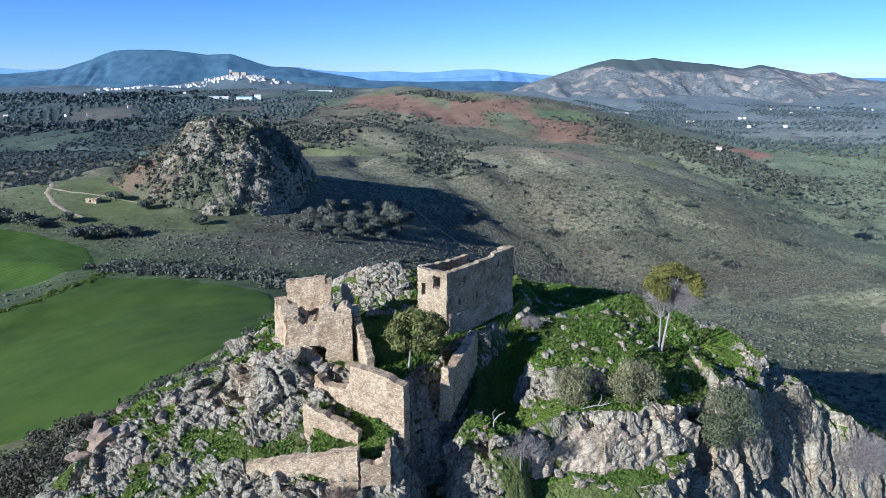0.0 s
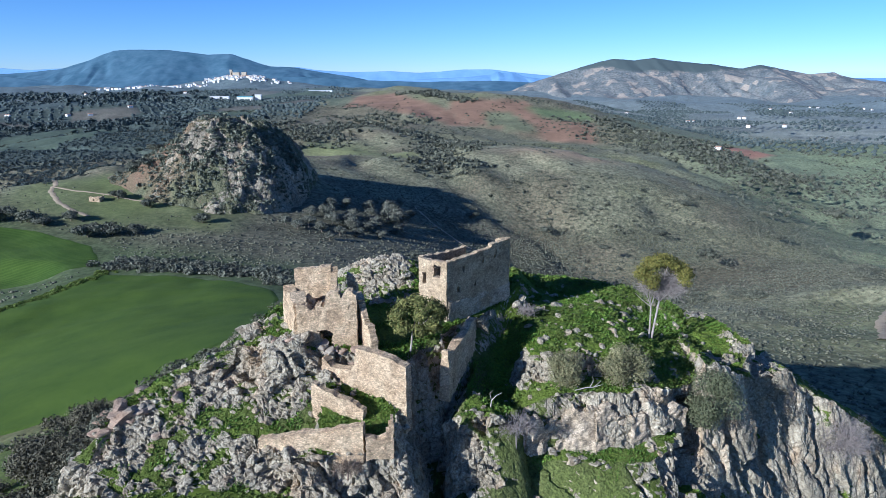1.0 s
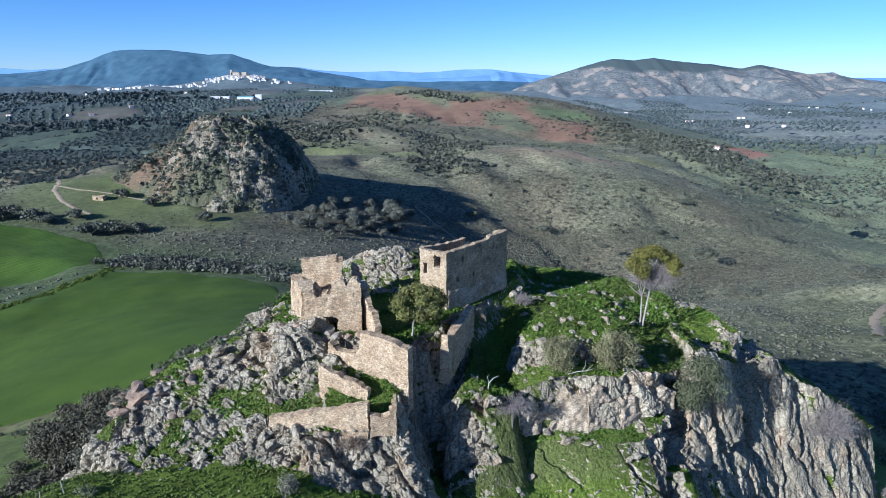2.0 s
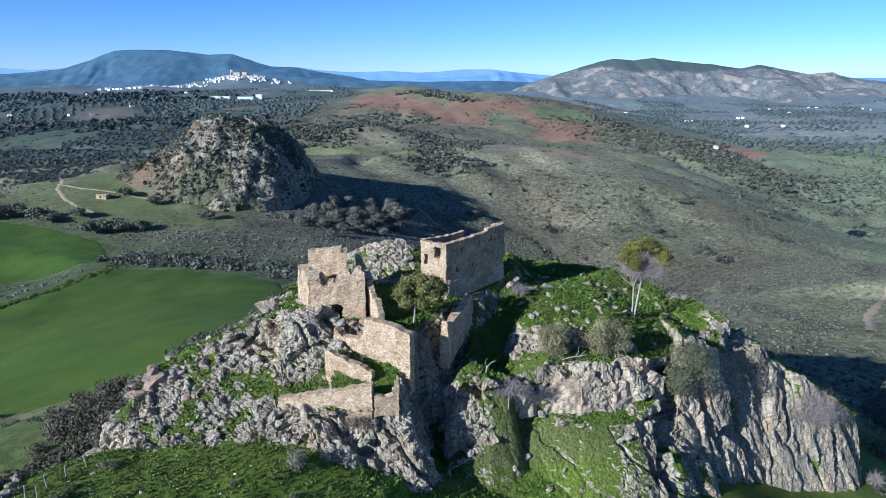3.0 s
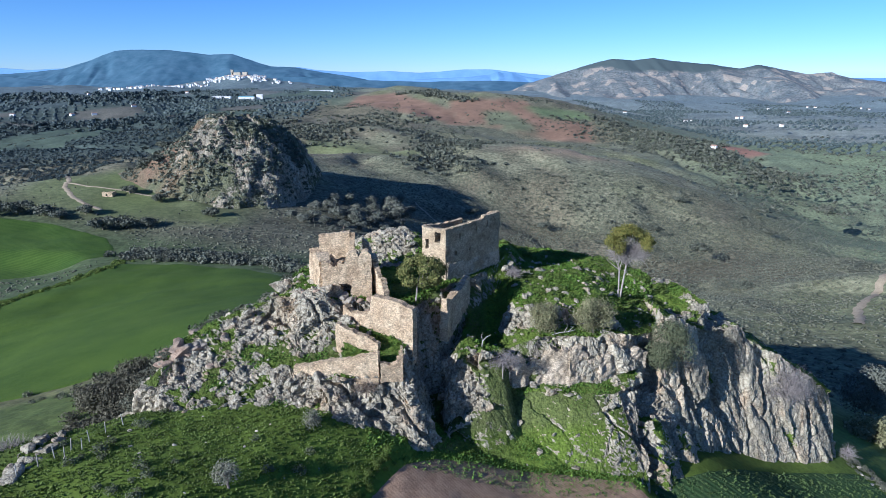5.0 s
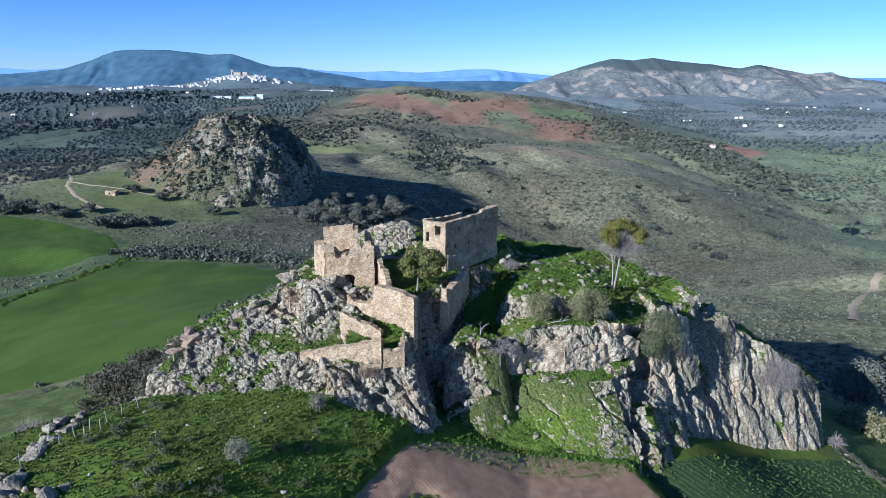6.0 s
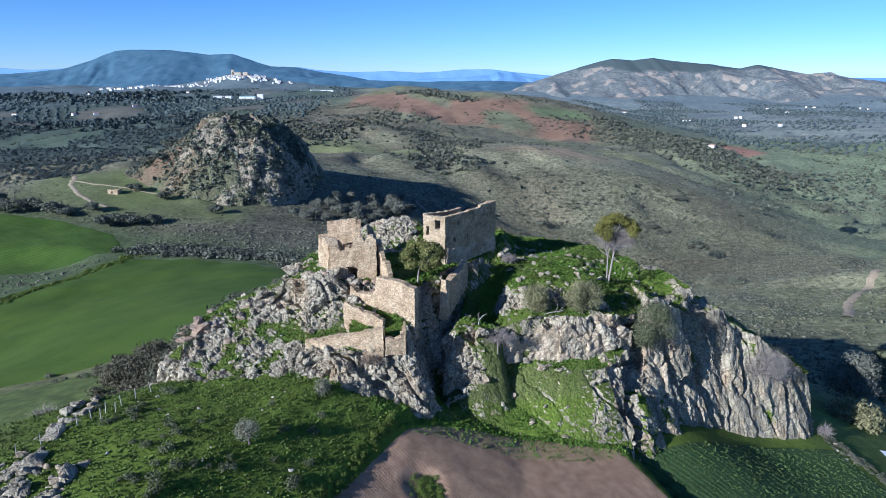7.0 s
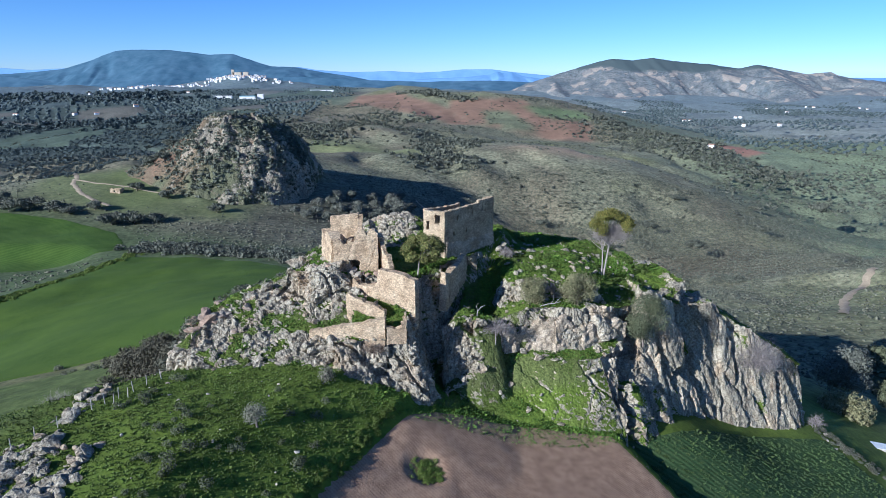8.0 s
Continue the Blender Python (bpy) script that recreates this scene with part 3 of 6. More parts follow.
def build_rock():
    """The castle rock: each slice from front to back is sampled along its own slope, then broken into blocks."""
    xs, yf = np.arange(-78, 108, 0.28), np.arange(46, 150, 0.2)
    x, y = np.meshgrid(xs, yf)
    z = rock_height(x, y)
    buried = z < ground_height(x, y) - 2.5
    step = np.hypot(np.diff(y, axis=0), np.diff(z, axis=0)) * (0.3 + 0.7 * smooth(100, 92, y[1:])) * np.where(buried[1:], 0.06, 1.0)
    run = np.concatenate([np.zeros((1, len(xs))), np.cumsum(step, axis=0)])
    rows = 470
    share = np.linspace(0, 1, rows)
    ys, zs_ = np.empty((rows, len(xs))), np.empty((rows, len(xs)))
    for k in range(len(xs)):
        ys[:, k] = np.interp(share * run[-1, k], run[:, k], yf)
        zs_[:, k] = np.interp(ys[:, k], yf, z[:, k])
    x = xs + np.zeros((rows, 1))
    p = np.stack([x, ys, zs_], -1)

    def normals(q):
        n = np.cross(np.gradient(q, axis=1), np.gradient(q, axis=0))
        return n / np.maximum(np.linalg.norm(n, axis=-1, keepdims=True), 1e-9)

    n0 = normals(p)
    slope = np.hypot(n0[..., 0], n0[..., 1]) / np.maximum(n0[..., 2], 0.08)
    turf = turf_mask(x, ys, zs_, slope)
    sheer = smooth(0.7, 1.8, slope)
    warp = p + 0.9 * np.stack([fbm3(p, 3.5, 3, 51), fbm3(p, 3.5, 3, 52), fbm3(p, 3.5, 3, 53)], -1)
    lean = warp + warp[..., 2:3] * np.array((0.3, 0.0, 0.0))
    j1, b1 = cells3(lean, 6.0, 61, (1, 1, 0.4))
    j2, b2 = cells3(lean, 2.1, 71, (1, 1, 0.7))
    j3, b3 = cells3(warp, 0.85, 81, (1, 1, 0.9))
    slab_joint, slab = cells3(lean, 4.6, 62, (1, 1, 0.18))
    rib = cells3(lean, 1.3, 63, (1, 1, 0.2))[1]
    east = sheer * smooth(35, 39, x)
    # grass grows in the joints of the gentler slopes
    turf = np.clip(turf + smooth(1.35, 0.7, slope) * smooth(50, 36, x) * (0.6 * smooth(0.45, 0.15, b2) + 0.3 * smooth(0.1, 0.0, j2) - 0.32) * smooth(0.9, 0.6, turf), 0.05, 1)
    out = (b1 - 0.5) * (0.6 + 2.4 * sheer) + (b2 - 0.5) * 0.62 + (b3 - 0.5) * 0.5
    out = out - 0.9 * sheer * smooth(0.12, 0.0, j1) - 0.35 * smooth(0.12, 0.0, j2) - 0.2 * smooth(0.16, 0.0, j3) + 0.6 * fbm3(p, 5, 4, 91)
    out = out * (1 - 0.7 * east) + east * ((slab - 0.5) * 1.5 + (rib - 0.5) * 0.25 - 0.6 * smooth(0.1, 0.0, slab_joint))
    # long upright clefts in the east cliff and the slot beside the oak
    cleft = np.abs(fbm3(lean, 6.5, 3, 95, (1, 1, 0.22)))
    out = out - sheer * smooth(33, 37, x) * smooth(80, 52, x) * (1.9 * smooth(0.11, 0.0, cleft)) * smooth(62, 50, x)
    out = out - sheer * 5.5 * np.exp(-((x - 34.0 - 0.08 * (zs_ - 48)) / 1.2) ** 2) * smooth(56, 52, zs_)
    q = p + n0 * (out * (0.16 + 0.84 * smooth(0.8, 0.3, turf)))[..., None]
    n1 = normals(q)
    turf = np.clip(turf + 0.5 * smooth(0.72, 0.95, n1[..., 2]) * smooth(0.15, 0.5, turf) - (0.6 - 0.45 * bulge(x, ys, 8, 65, 7, 4)) * smooth(0.6, 0.3, n1[..., 2]) * smooth(48, 42, x), 0, 1)
    faces = grid_faces(rows, len(xs))[:, ::-1]
    keep = (q[..., 2] > ground_height(x, ys) - 1.8).ravel()
    faces = faces[keep[faces].any(1)]
    n = fbm(x, ys, 7, 3, 83)[..., None]
    dry = np.clip(smooth(0.25, 0.9, slope) * 0.8 * smooth(46, 48.5, zs_ + 2 * fbm(x, ys, 6, 3, 86)) + 0.4 * fbm(x, ys, 5, 3, 85) - smooth(0.0, -2.0, outside(x, ys, PLATEAU)), 0, 1)[..., None]
    cover = (GRASS * (1 - dry) + np.array((0.12, 0.135, 0.045)) * dry) * (1 + 0.5 * n)
    verts, faces, turf, cover = compact(q.reshape(-1, 3), faces, turf.ravel(), cover.reshape(-1, 3))
    me = mesh_of("castle_rock", verts, faces, ROCK, True)
    paint(me, "turf", turf)
    paint(me, "cover", cover)
    return tagged(new("castle_rock", me), "grey limestone crag with turf and sheer front cliffs", "rock", kind="structure")


def field(name, outline, colour_a, colour_b, step, lift, label, rows=None, size=6.0):
    """A tilled field draped over the ground, with sown or ploughed rows where they show."""
    xs = np.arange(min(p[0] for p in outline), max(p[0] for p in outline) + step, step)
    ys = np.arange(min(p[1] for p in outline), max(p[1] for p in outline) + step, step)
    x, y = np.meshgrid(xs, ys)
    d = outside(x, y, outline) + 0.8 * fbm(x, y, 9, 2, 15)
    z = ground_height(x, y) + lift * smooth(0.5, -1.5, d) - 0.4 * smooth(-0.5, 1.5, d)
    faces = grid_faces(*x.shape)
    faces = faces[(d < 1).ravel()[faces].all(1)]
    verts, faces = compact(np.stack([x, y, z], -1).reshape(-1, 3), faces)
    m, nt, b = material(name, 0.95)
    v = place(nt, 1 / size)
    f = mix(nt, 0.45, noise_tex(nt, v, 4, 0.6), noise_tex(nt, v, 6, 0.75, 13.0))
    if rows:
        turn, gap, how = rows
        w = nt.nodes.new("ShaderNodeTexWave")
        mp = nt.nodes.new("ShaderNodeMapping")
        mp.inputs["Rotation"].default_value = (0, 0, radians(turn))
        nt.links.new(place(nt, 1.0), mp.inputs["Vector"])
        nt.links.new(mp.outputs[0], w.inputs["Vector"])
        w.inputs["Scale"].default_value = 2 * math.pi / gap / 20.0
        w.inputs["Distortion"].default_value = 1.4
        w.inputs["Detail Scale"].default_value = 0.4
        f = mix(nt, how, f, w.outputs["Fac"])
    nt.links.new(ramp(nt, f, [(0.36, colour_a), (0.64, colour_b)]), b.inputs["Base Color"])
    bump(nt, b, f, 0.7, 0.35)
    return tagged(new(name, mesh_of(name, verts, faces, m)), label, "field", kind="structure")


def mountain(name, crest, y_crest, y_foot, z_foot, mat, label, roughness=1.0, seed=0):
    """A far range: a crest line, falling to its foot in spurs and ravines."""
    cx = np.array([c[0] for c in crest], float)
    xs = np.linspace(cx[0], cx[-1], 300)
    top = np.interp(xs, cx, [c[1] for c in crest])
    t = np.linspace(0, 1, 56)[:, None]
    y = y_foot + (y_crest - y_foot) * t + 0 * xs
    x = xs + 0 * t
    shape = t ** 1.3
    ravine = 1 - np.abs(fbm(x + 0.3 * y, y * 0.3, 260, 4, seed + 3)) * 2.2
    spur = (fbm(x, y * 0.35, 300, 5, seed) * 50 - np.maximum(ravine, 0) ** 3 * 26) * np.sin(math.pi * np.minimum(t * 1.02, 1)) * roughness
    z = z_foot + (top - z_foot) * shape + spur * smooth(20, 120, top - z_foot)
    z = z + 4 * roughness * fbm(x, y, 90, 3, seed + 5)
    back = np.stack([xs, np.full_like(xs, y_crest + 120), top - 160], -1)
    verts = np.concatenate([np.stack([x, y, z], -1).reshape(-1, 3), back])
    me = mesh_of(name, verts, grid_faces(57, 300), mat)
    return tagged(new(name, me), label, "mountain", kind="structure")


def band(nt, value, lo, hi):
    n = nt.nodes.new("ShaderNodeMapRange")
    nt.links.new(value, n.inputs[0])
    n.inputs[1].default_value, n.inputs[2].default_value = lo, hi
    return n.outputs[0]


def distant(name, dark, light, pale, haze_glow, patch=0.0, size=180.0, woods=None):
    """Distant slopes: the haze of kilometres of air is put into their colours and a faint emission."""
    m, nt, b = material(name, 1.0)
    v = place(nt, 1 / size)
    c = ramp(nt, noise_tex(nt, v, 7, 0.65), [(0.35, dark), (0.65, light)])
    if patch:
        c = mix(nt, 1.0, c, ramp(nt, noise_tex(nt, v, 3, 0.7, 7.0), [(0.36, 0.62), (0.62, 1.3)]), "MULTIPLY")
        p = node(nt, "ShaderNodeTexVoronoi", Vector=v, Scale=1.3)
        s = nt.nodes.new("ShaderNodeSeparateColor")
        nt.links.new(p.outputs["Color"], s.inputs[0])
        zed = nt.nodes.new("ShaderNodeMath")
        zed.operation = "MULTIPLY"
        nt.links.new(ramp(nt, s.outputs[0], [(0.62, 0.0), (0.7, patch)]), zed.inputs[0])
        nt.links.new(ramp(nt, noise_tex(nt, v, 3, 0.5, 0.8), [(0.5, 0.0), (0.53, 1.0)]), zed.inputs[1])
        c = mix(nt, zed.outputs[0], c, mix(nt, 1.0, pale, ramp(nt, noise_tex(nt, v, 2, 0.6, 9.0), [(0.38, 0.7), (0.6, 1.1)]), "MULTIPLY"))
    if woods:
        s = nt.nodes.new("ShaderNodeSeparateXYZ")
        nt.links.new(place(nt, 0.01), s.inputs[0])
        up = nt.nodes.new("ShaderNodeMath")
        up.operation = "ADD"
        nt.links.new(s.outputs[2], up.inputs[0])
        nt.links.new(noise_tex(nt, place(nt, 1 / 260), 4, 0.6), up.inputs[1])
        c = mix(nt, band(nt, up.outputs[0], 1.45, 1.6), c, woods)
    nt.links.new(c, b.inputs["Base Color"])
    # air haze imitated: the slope colour also shines faintly by itself
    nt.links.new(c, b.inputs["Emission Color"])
    b.inputs["Emission Strength"].default_value = haze_glow
    return m


build_ground()
build_crag()
build_rock()
field("green_field", [(-62, 108), (-90, 100), (-135, 92), (-190, 125), (-205, 190), (-190, 240), (-176, 296), (-150, 292), (-118, 282), (-95, 268), (-70, 244), (-52, 190), (-50, 140)],
      (0.043, 0.077, 0.006), (0.083, 0.125, 0.011), 1.2, 0.25, "bright green young crop field below the castle rock", (20, 1.3, 0.05), 14.0)
field("far_green_field", [(-182, 318), (-200, 300), (-290, 270), (-340, 300), (-320, 380), (-250, 372), (-205, 352)],
      (0.04, 0.078, 0.008), (0.078, 0.125, 0.016), 1.5, 0.25, "green crop field with curved tractor rows", (60, 2.6, 0.12), 14.0)
field("ploughed_field", [(-7.8, 45), (-4.6, 50), (-1, 53.2), (4, 55.6), (11, 57.8), (19.5, 58.8), (28.5, 60), (32.5, 54.8), (37, 47), (40, 38), (45, 20), (48, -5), (-29, -5), (-22, 17), (-15.5, 30)],
      (0.205, 0.13, 0.08), (0.43, 0.295, 0.185), 0.6, 0.12, "bare brown ploughed soil with fine furrows", (125, 0.45, 0.06), 1.6)
field("bean_field", [(31.5, 63), (40, 66.5), (50, 72.5), (60, 79), (72, 84), (84, 88), (91, 77), (99, 57), (96, 30), (80, 10), (52, 10), (44, 36), (37.5, 52)],
      (0.04, 0.078, 0.022), (0.078, 0.115, 0.04), 0.6, 0.15, "dark green leafy crop rows at the foot of the cliff", (125, 1.1, 0.2), 4.0)
# slope colours with the blue and paleness of air haze mixed in
FAR_BLUE = distant("hazy_blue_slopes", (0.04, 0.08, 0.115), (0.075, 0.125, 0.165), (0.3, 0.35, 0.4), 0.3, 0.0, 90.0)
FAR_PALE = distant("hazy_pale_slopes", (0.10, 0.17, 0.27), (0.14, 0.22, 0.33), (0.3, 0.35, 0.4), 0.55)
FAR_GROVES = distant("hazy_grove_slopes", (0.085, 0.10, 0.105), (0.165, 0.165, 0.15), (0.34, 0.285, 0.22), 0.2, 0.7, 75.0, (0.065, 0.082, 0.08))
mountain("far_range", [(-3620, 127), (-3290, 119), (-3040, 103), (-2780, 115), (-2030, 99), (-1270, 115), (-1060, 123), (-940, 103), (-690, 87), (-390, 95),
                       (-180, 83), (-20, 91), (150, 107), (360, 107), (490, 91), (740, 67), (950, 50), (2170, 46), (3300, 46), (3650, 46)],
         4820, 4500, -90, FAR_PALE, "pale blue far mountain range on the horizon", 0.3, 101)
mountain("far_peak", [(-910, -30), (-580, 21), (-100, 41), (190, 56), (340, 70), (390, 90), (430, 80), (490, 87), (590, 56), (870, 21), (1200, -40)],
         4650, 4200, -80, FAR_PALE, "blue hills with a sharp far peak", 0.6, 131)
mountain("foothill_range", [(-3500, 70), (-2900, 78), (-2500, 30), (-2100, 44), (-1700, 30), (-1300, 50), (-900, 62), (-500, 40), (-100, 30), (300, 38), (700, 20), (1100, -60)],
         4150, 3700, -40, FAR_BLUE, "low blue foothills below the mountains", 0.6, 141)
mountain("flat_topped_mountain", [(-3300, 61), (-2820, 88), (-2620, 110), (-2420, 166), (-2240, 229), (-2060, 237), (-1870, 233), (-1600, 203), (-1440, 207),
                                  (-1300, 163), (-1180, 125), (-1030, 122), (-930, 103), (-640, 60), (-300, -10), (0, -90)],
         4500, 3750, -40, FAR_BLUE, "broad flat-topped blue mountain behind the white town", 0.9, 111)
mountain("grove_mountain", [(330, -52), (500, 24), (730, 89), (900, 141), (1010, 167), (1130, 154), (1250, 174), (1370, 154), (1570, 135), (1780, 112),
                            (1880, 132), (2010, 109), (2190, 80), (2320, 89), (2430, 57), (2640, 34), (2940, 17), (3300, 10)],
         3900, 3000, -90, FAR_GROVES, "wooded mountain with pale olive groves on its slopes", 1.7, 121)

# ---- the castle ----
def wall_mesh(name, a, b, foot, crown, thick, mat, holes=(), seed=0, step=0.3, lean=0.0, ragged=0.85, coarse=1.0):
    """A rubble wall from a to b in plan, outer face on the right hand: foot and crown give heights along it (share, z),
    holes are openings (along, z, width, height) in metres. Its crown is broken, its faces uneven."""
    a, b = np.array(a, float), np.array(b, float)
    length = np.hypot(*(b - a))
    u = (b - a) / length
    nrm = np.array((u[1], -u[0]))
    ns = max(3, int(length / step))
    zf = np.array(foot, float)
    zc = np.array(crown, float)
    z0 = zf[:, 1].min()
    nz = int((zc[:, 1].max() + 0.6 - z0) / step) + 1
    s = (np.arange(ns) + 0.5) / ns
    low = np.interp(s, zf[:, 0], zf[:, 1])
    high = np.interp(s, zc[:, 0], zc[:, 1]) + ragged * fbm(s * length, s * 0 + seed * 3.7, 1.6, 3, seed)
    zmid = z0 + (np.arange(nz) + 0.5) * step
    solid = (zmid[None] > low[:, None] - step) & (zmid[None] < high[:, None])
    sm, zm = np.meshgrid(s * length, zmid, indexing="ij")
    for hs, hz, hw, hh in holes:
        e = (0.12 if hw < 1.4 else 0.5) * fbm(sm, zm, 0.8, 2, seed + 3)
        solid &= ~((np.abs(sm - hs) < hw / 2 + e) & (np.abs(zm - hz) < hh / 2 + e))
    gi, gk = np.meshgrid(np.arange(ns + 1), np.arange(nz + 1), indexing="ij")
    gs, gz = gi / ns * length, z0 + gk * step
    crest = np.interp(gs, s * length, high)
    gz = np.where(np.abs(gz - crest) <= 0.8 * step, crest, gz)
    verts = []
    for side in (0, 1):
        rough = coarse * (0.13 * fbm(gs, gz, 1.1, 3, seed + 11 + side) + 0.25 * fbm(gs, gz, 4.5, 2, seed + 21 + side)) + 0.05 * fbm(gs, gz, 0.4, 1, seed + 25 + side)
        off = (thick / 2 + rough) * (1 if side == 0 else -1) - lean * (gz - z0)
        js, jz = 0.15 * fbm(gs, gz, 0.43, 2, seed + 31), 0.17 * fbm(gs, gz, 0.47, 2, seed + 41)
        p = a + u * (gs + js)[..., None] + nrm * off[..., None]
        verts.append(np.concatenate([p, (gz + jz)[..., None]], -1).reshape(-1, 3))
    n = (ns + 1) * (nz + 1)
    idx = lambda i, k, side: side * n + i * (nz + 1) + k
    pad = np.pad(solid, 1)
    faces = []
    i, k = np.nonzero(solid)
    faces.append(np.stack([idx(i, k, 0), idx(i + 1, k, 0), idx(i + 1, k + 1, 0), idx(i, k + 1, 0)], -1))
    faces.append(np.stack([idx(i, k, 1), idx(i, k + 1, 1), idx(i + 1, k + 1, 1), idx(i + 1, k, 1)], -1))
    for di, dk, c0, c1 in ((0, 1, (0, 1), (1, 1)), (0, -1, (1, 0), (0, 0)), (1, 0, (1, 1), (1, 0)), (-1, 0, (0, 0), (0, 1))):
        f = solid & ~pad[1 + di:1 + di + ns, 1 + dk:1 + dk + nz]
        i, k = np.nonzero(f)
        faces.append(np.stack([idx(i + c0[0], k + c0[1], 0), idx(i + c1[0], k + c1[1], 0), idx(i + c1[0], k + c1[1], 1), idx(i + c0[0], k + c0[1], 1)], -1))
    v, f = compact(np.concatenate(verts), np.concatenate(faces))
    return mesh_of(name, v, f, mat, flat=True)


def thing(name, label, category, x=0, y=0, z=0, group="", kind=""):
    ob = new(name)
    ob.matrix_world = Matrix.Translation((x, y, z))
    return tagged(ob, label, category, group, kind)


def wall_thing(name, label, *args, **more):
    return tagged(new(name, wall_mesh(name, *args, **more)), label, "wall")


# the roofless keep: corner towards the drone, long side in shade
keep = thing("ruined_keep", "roofless sandy stone keep with two window openings", "castle ruin")
C, R, L = (0.5, 78.4), (9.8, 87.1), (-3.2, 82.0)
part("wall", wall_mesh("keep_long_wall", (0.25, 78.17), R, [(0, 65.4), (1, 65.4)], [(0, 74.6), (0.1, 74.75), (0.68, 75.15), (0.7, 75.6), (1, 75.85)], 0.8, KEEP_MASONRY,
                       [(3.2, 73.2, 0.4, 0.9), (7.2, 73.6, 0.35, 1.1), (9.9, 74.0, 0.35, 1.1), (5.6, 70.6, 0.35, 0.7), (2.2, 70.2, 0.4, 0.8)], 201, 0.25, 0.0, 0.14, 0.3), keep, "shaded long rubble wall with narrow slits")
part("plinth", wall_mesh("keep_plinth", C, R, [(0, 65), (1, 65)], [(0, 68.9), (0.5, 68.6), (1, 69)], 1.0, WORN_MASONRY, (), 205, 0.25, 0.0, 0.5, 0.5), keep, "rough rubble base of the long wall")
part("wall", wall_mesh("keep_front_wall", L, (0.77, 78.14), [(0, 66), (1, 65.4)], [(0, 74.5), (0.3, 74.4), (1, 74.65)], 0.8, KEEP_MASONRY,
                       [(3.6, 73.0, 1.3, 1.75), (1.1, 71.6, 0.8, 1.6)], 202, 0.25, 0.0, 0.16, 0.3), keep, "sunlit front wall with two dark window openings")
part("wall", wall_mesh("keep_back_wall", (3.2, 88.2), L, [(0, 66), (1, 66)], [(0, 74.3), (0.5, 74.2), (1, 74.5)], 0.8, KEEP_MASONRY, (), 203, 0.3, 0.0, 0.16, 0.3), keep)
part("wall", wall_mesh("keep_end_wall", R, (6.5, 90.4), [(0, 66), (1, 66)], [(0, 75.8), (0.4, 75.5), (0.6, 73.5), (1, 72)], 0.9, KEEP_MASONRY, (), 204, 0.3, 0.0, 0.3), keep)

# the west tower, broken open
ruin = thing("ruined_tower", "broken stone tower with ragged crown and a breach", "castle ruin")
part("wall", wall_mesh("tower_front", (-18.6, 70.7), (-11.0, 71.2), [(0, 64.6), (0.5, 65.6), (1, 66.0)], [(0, 71.7), (0.12, 71.9), (0.3, 71.0), (0.46, 71.1), (0.52, 72.6), (0.66, 73.0), (0.75, 72.2), (0.86, 73.0), (1, 72.2)], 1.5, MASONRY,
                       [(3.5, 66.9, 1.5, 1.7)], 211, 0.22, 0.03, 1.1), ruin, "warm rubble front wall with a dark breach at its foot")
part("wall", wall_mesh("tower_side", (-21.0, 76.2), (-18.6, 70.7), [(0, 65), (1, 64.6)], [(0, 72.0), (0.3, 71.0), (0.6, 72.2), (1, 71.6)], 1.5, MASONRY, (), 212, 0.22, 0.05, 1.0, 1.6), ruin, "sunlit flank of the tower")
part("wall", wall_mesh("tower_rubble", (-17.8, 73.4), (-11.8, 73.8), [(0, 66), (1, 66)], [(0, 71.4), (0.25, 70.4), (0.45, 71.2), (0.6, 72.4), (0.8, 71.8), (1, 72.4)], 1.6, WORN_MASONRY, [(3.0, 69.6, 0.9, 1.4)], 217, 0.28, 0.0, 1.4), ruin, "dark broken rubble core of the tower")
part("wall", wall_mesh("tower_back", (-20.0, 76.5), (-14.9, 76.5), [(0, 66), (1, 66)], [(0, 74.2), (0.5, 74.6), (1, 74.9)], 0.8, MASONRY, (), 213, 0.25, 0.0, 0.12), ruin)
part("wall", wall_mesh("tower_inner", (-14.6, 76.4), (-14.4, 74.2), [(0, 66), (1, 66)], [(0, 74.6), (0.3, 73.2), (1, 72)], 0.8, MASONRY, (), 214, 0.25), ruin)
part("wall", wall_mesh("tower_broken_flank", (-11.2, 73.4), (-8.5, 67.8), [(0, 66), (0.4, 65.6), (1, 64.4)], [(0, 72.4), (0.25, 71.8), (0.45, 69.8), (0.6, 69.2), (0.8, 69.6), (1, 67.4)], 0.9, MASONRY, (), 215, 0.25, 0.0, 0.6), ruin, "ragged sunlit flank wall stepping down")
wall_thing("wall_stump", "upright broken stump of castle wall", (-13.2, 78.0), (-11.8, 78.2), [(0, 66), (1, 66)], [(0, 73.3), (0.6, 72.9), (1, 71.4)], 0.8, MASONRY, (), 216, 0.25, 0.0, 0.4)
wall_thing("curtain_wall", "tall pale rubble curtain wall with a ragged crown", (-14.9, 67.5), (-4.1, 62.0), [(0, 62.6), (0.25, 61.8), (0.6, 60.6), (1, 58.6)],
           [(0, 65.9), (0.12, 65.0), (0.22, 64.7), (0.38, 65.3), (0.42, 67.9), (0.7, 67.8), (0.9, 67.5), (1, 67.0)], 1.2, MASONRY, (), 221, 0.25, 0.03, 0.35)
wall_thing("terrace_wall", "low sloping terrace wall of pale rubble", (-15.3, 62.7), (-9.0, 60.3), [(0, 60.4), (1, 59.6)], [(0, 64.6), (0.4, 64.1), (1, 62.4)], 0.9, MASONRY, (), 222, 0.25, 0.0, 0.4)
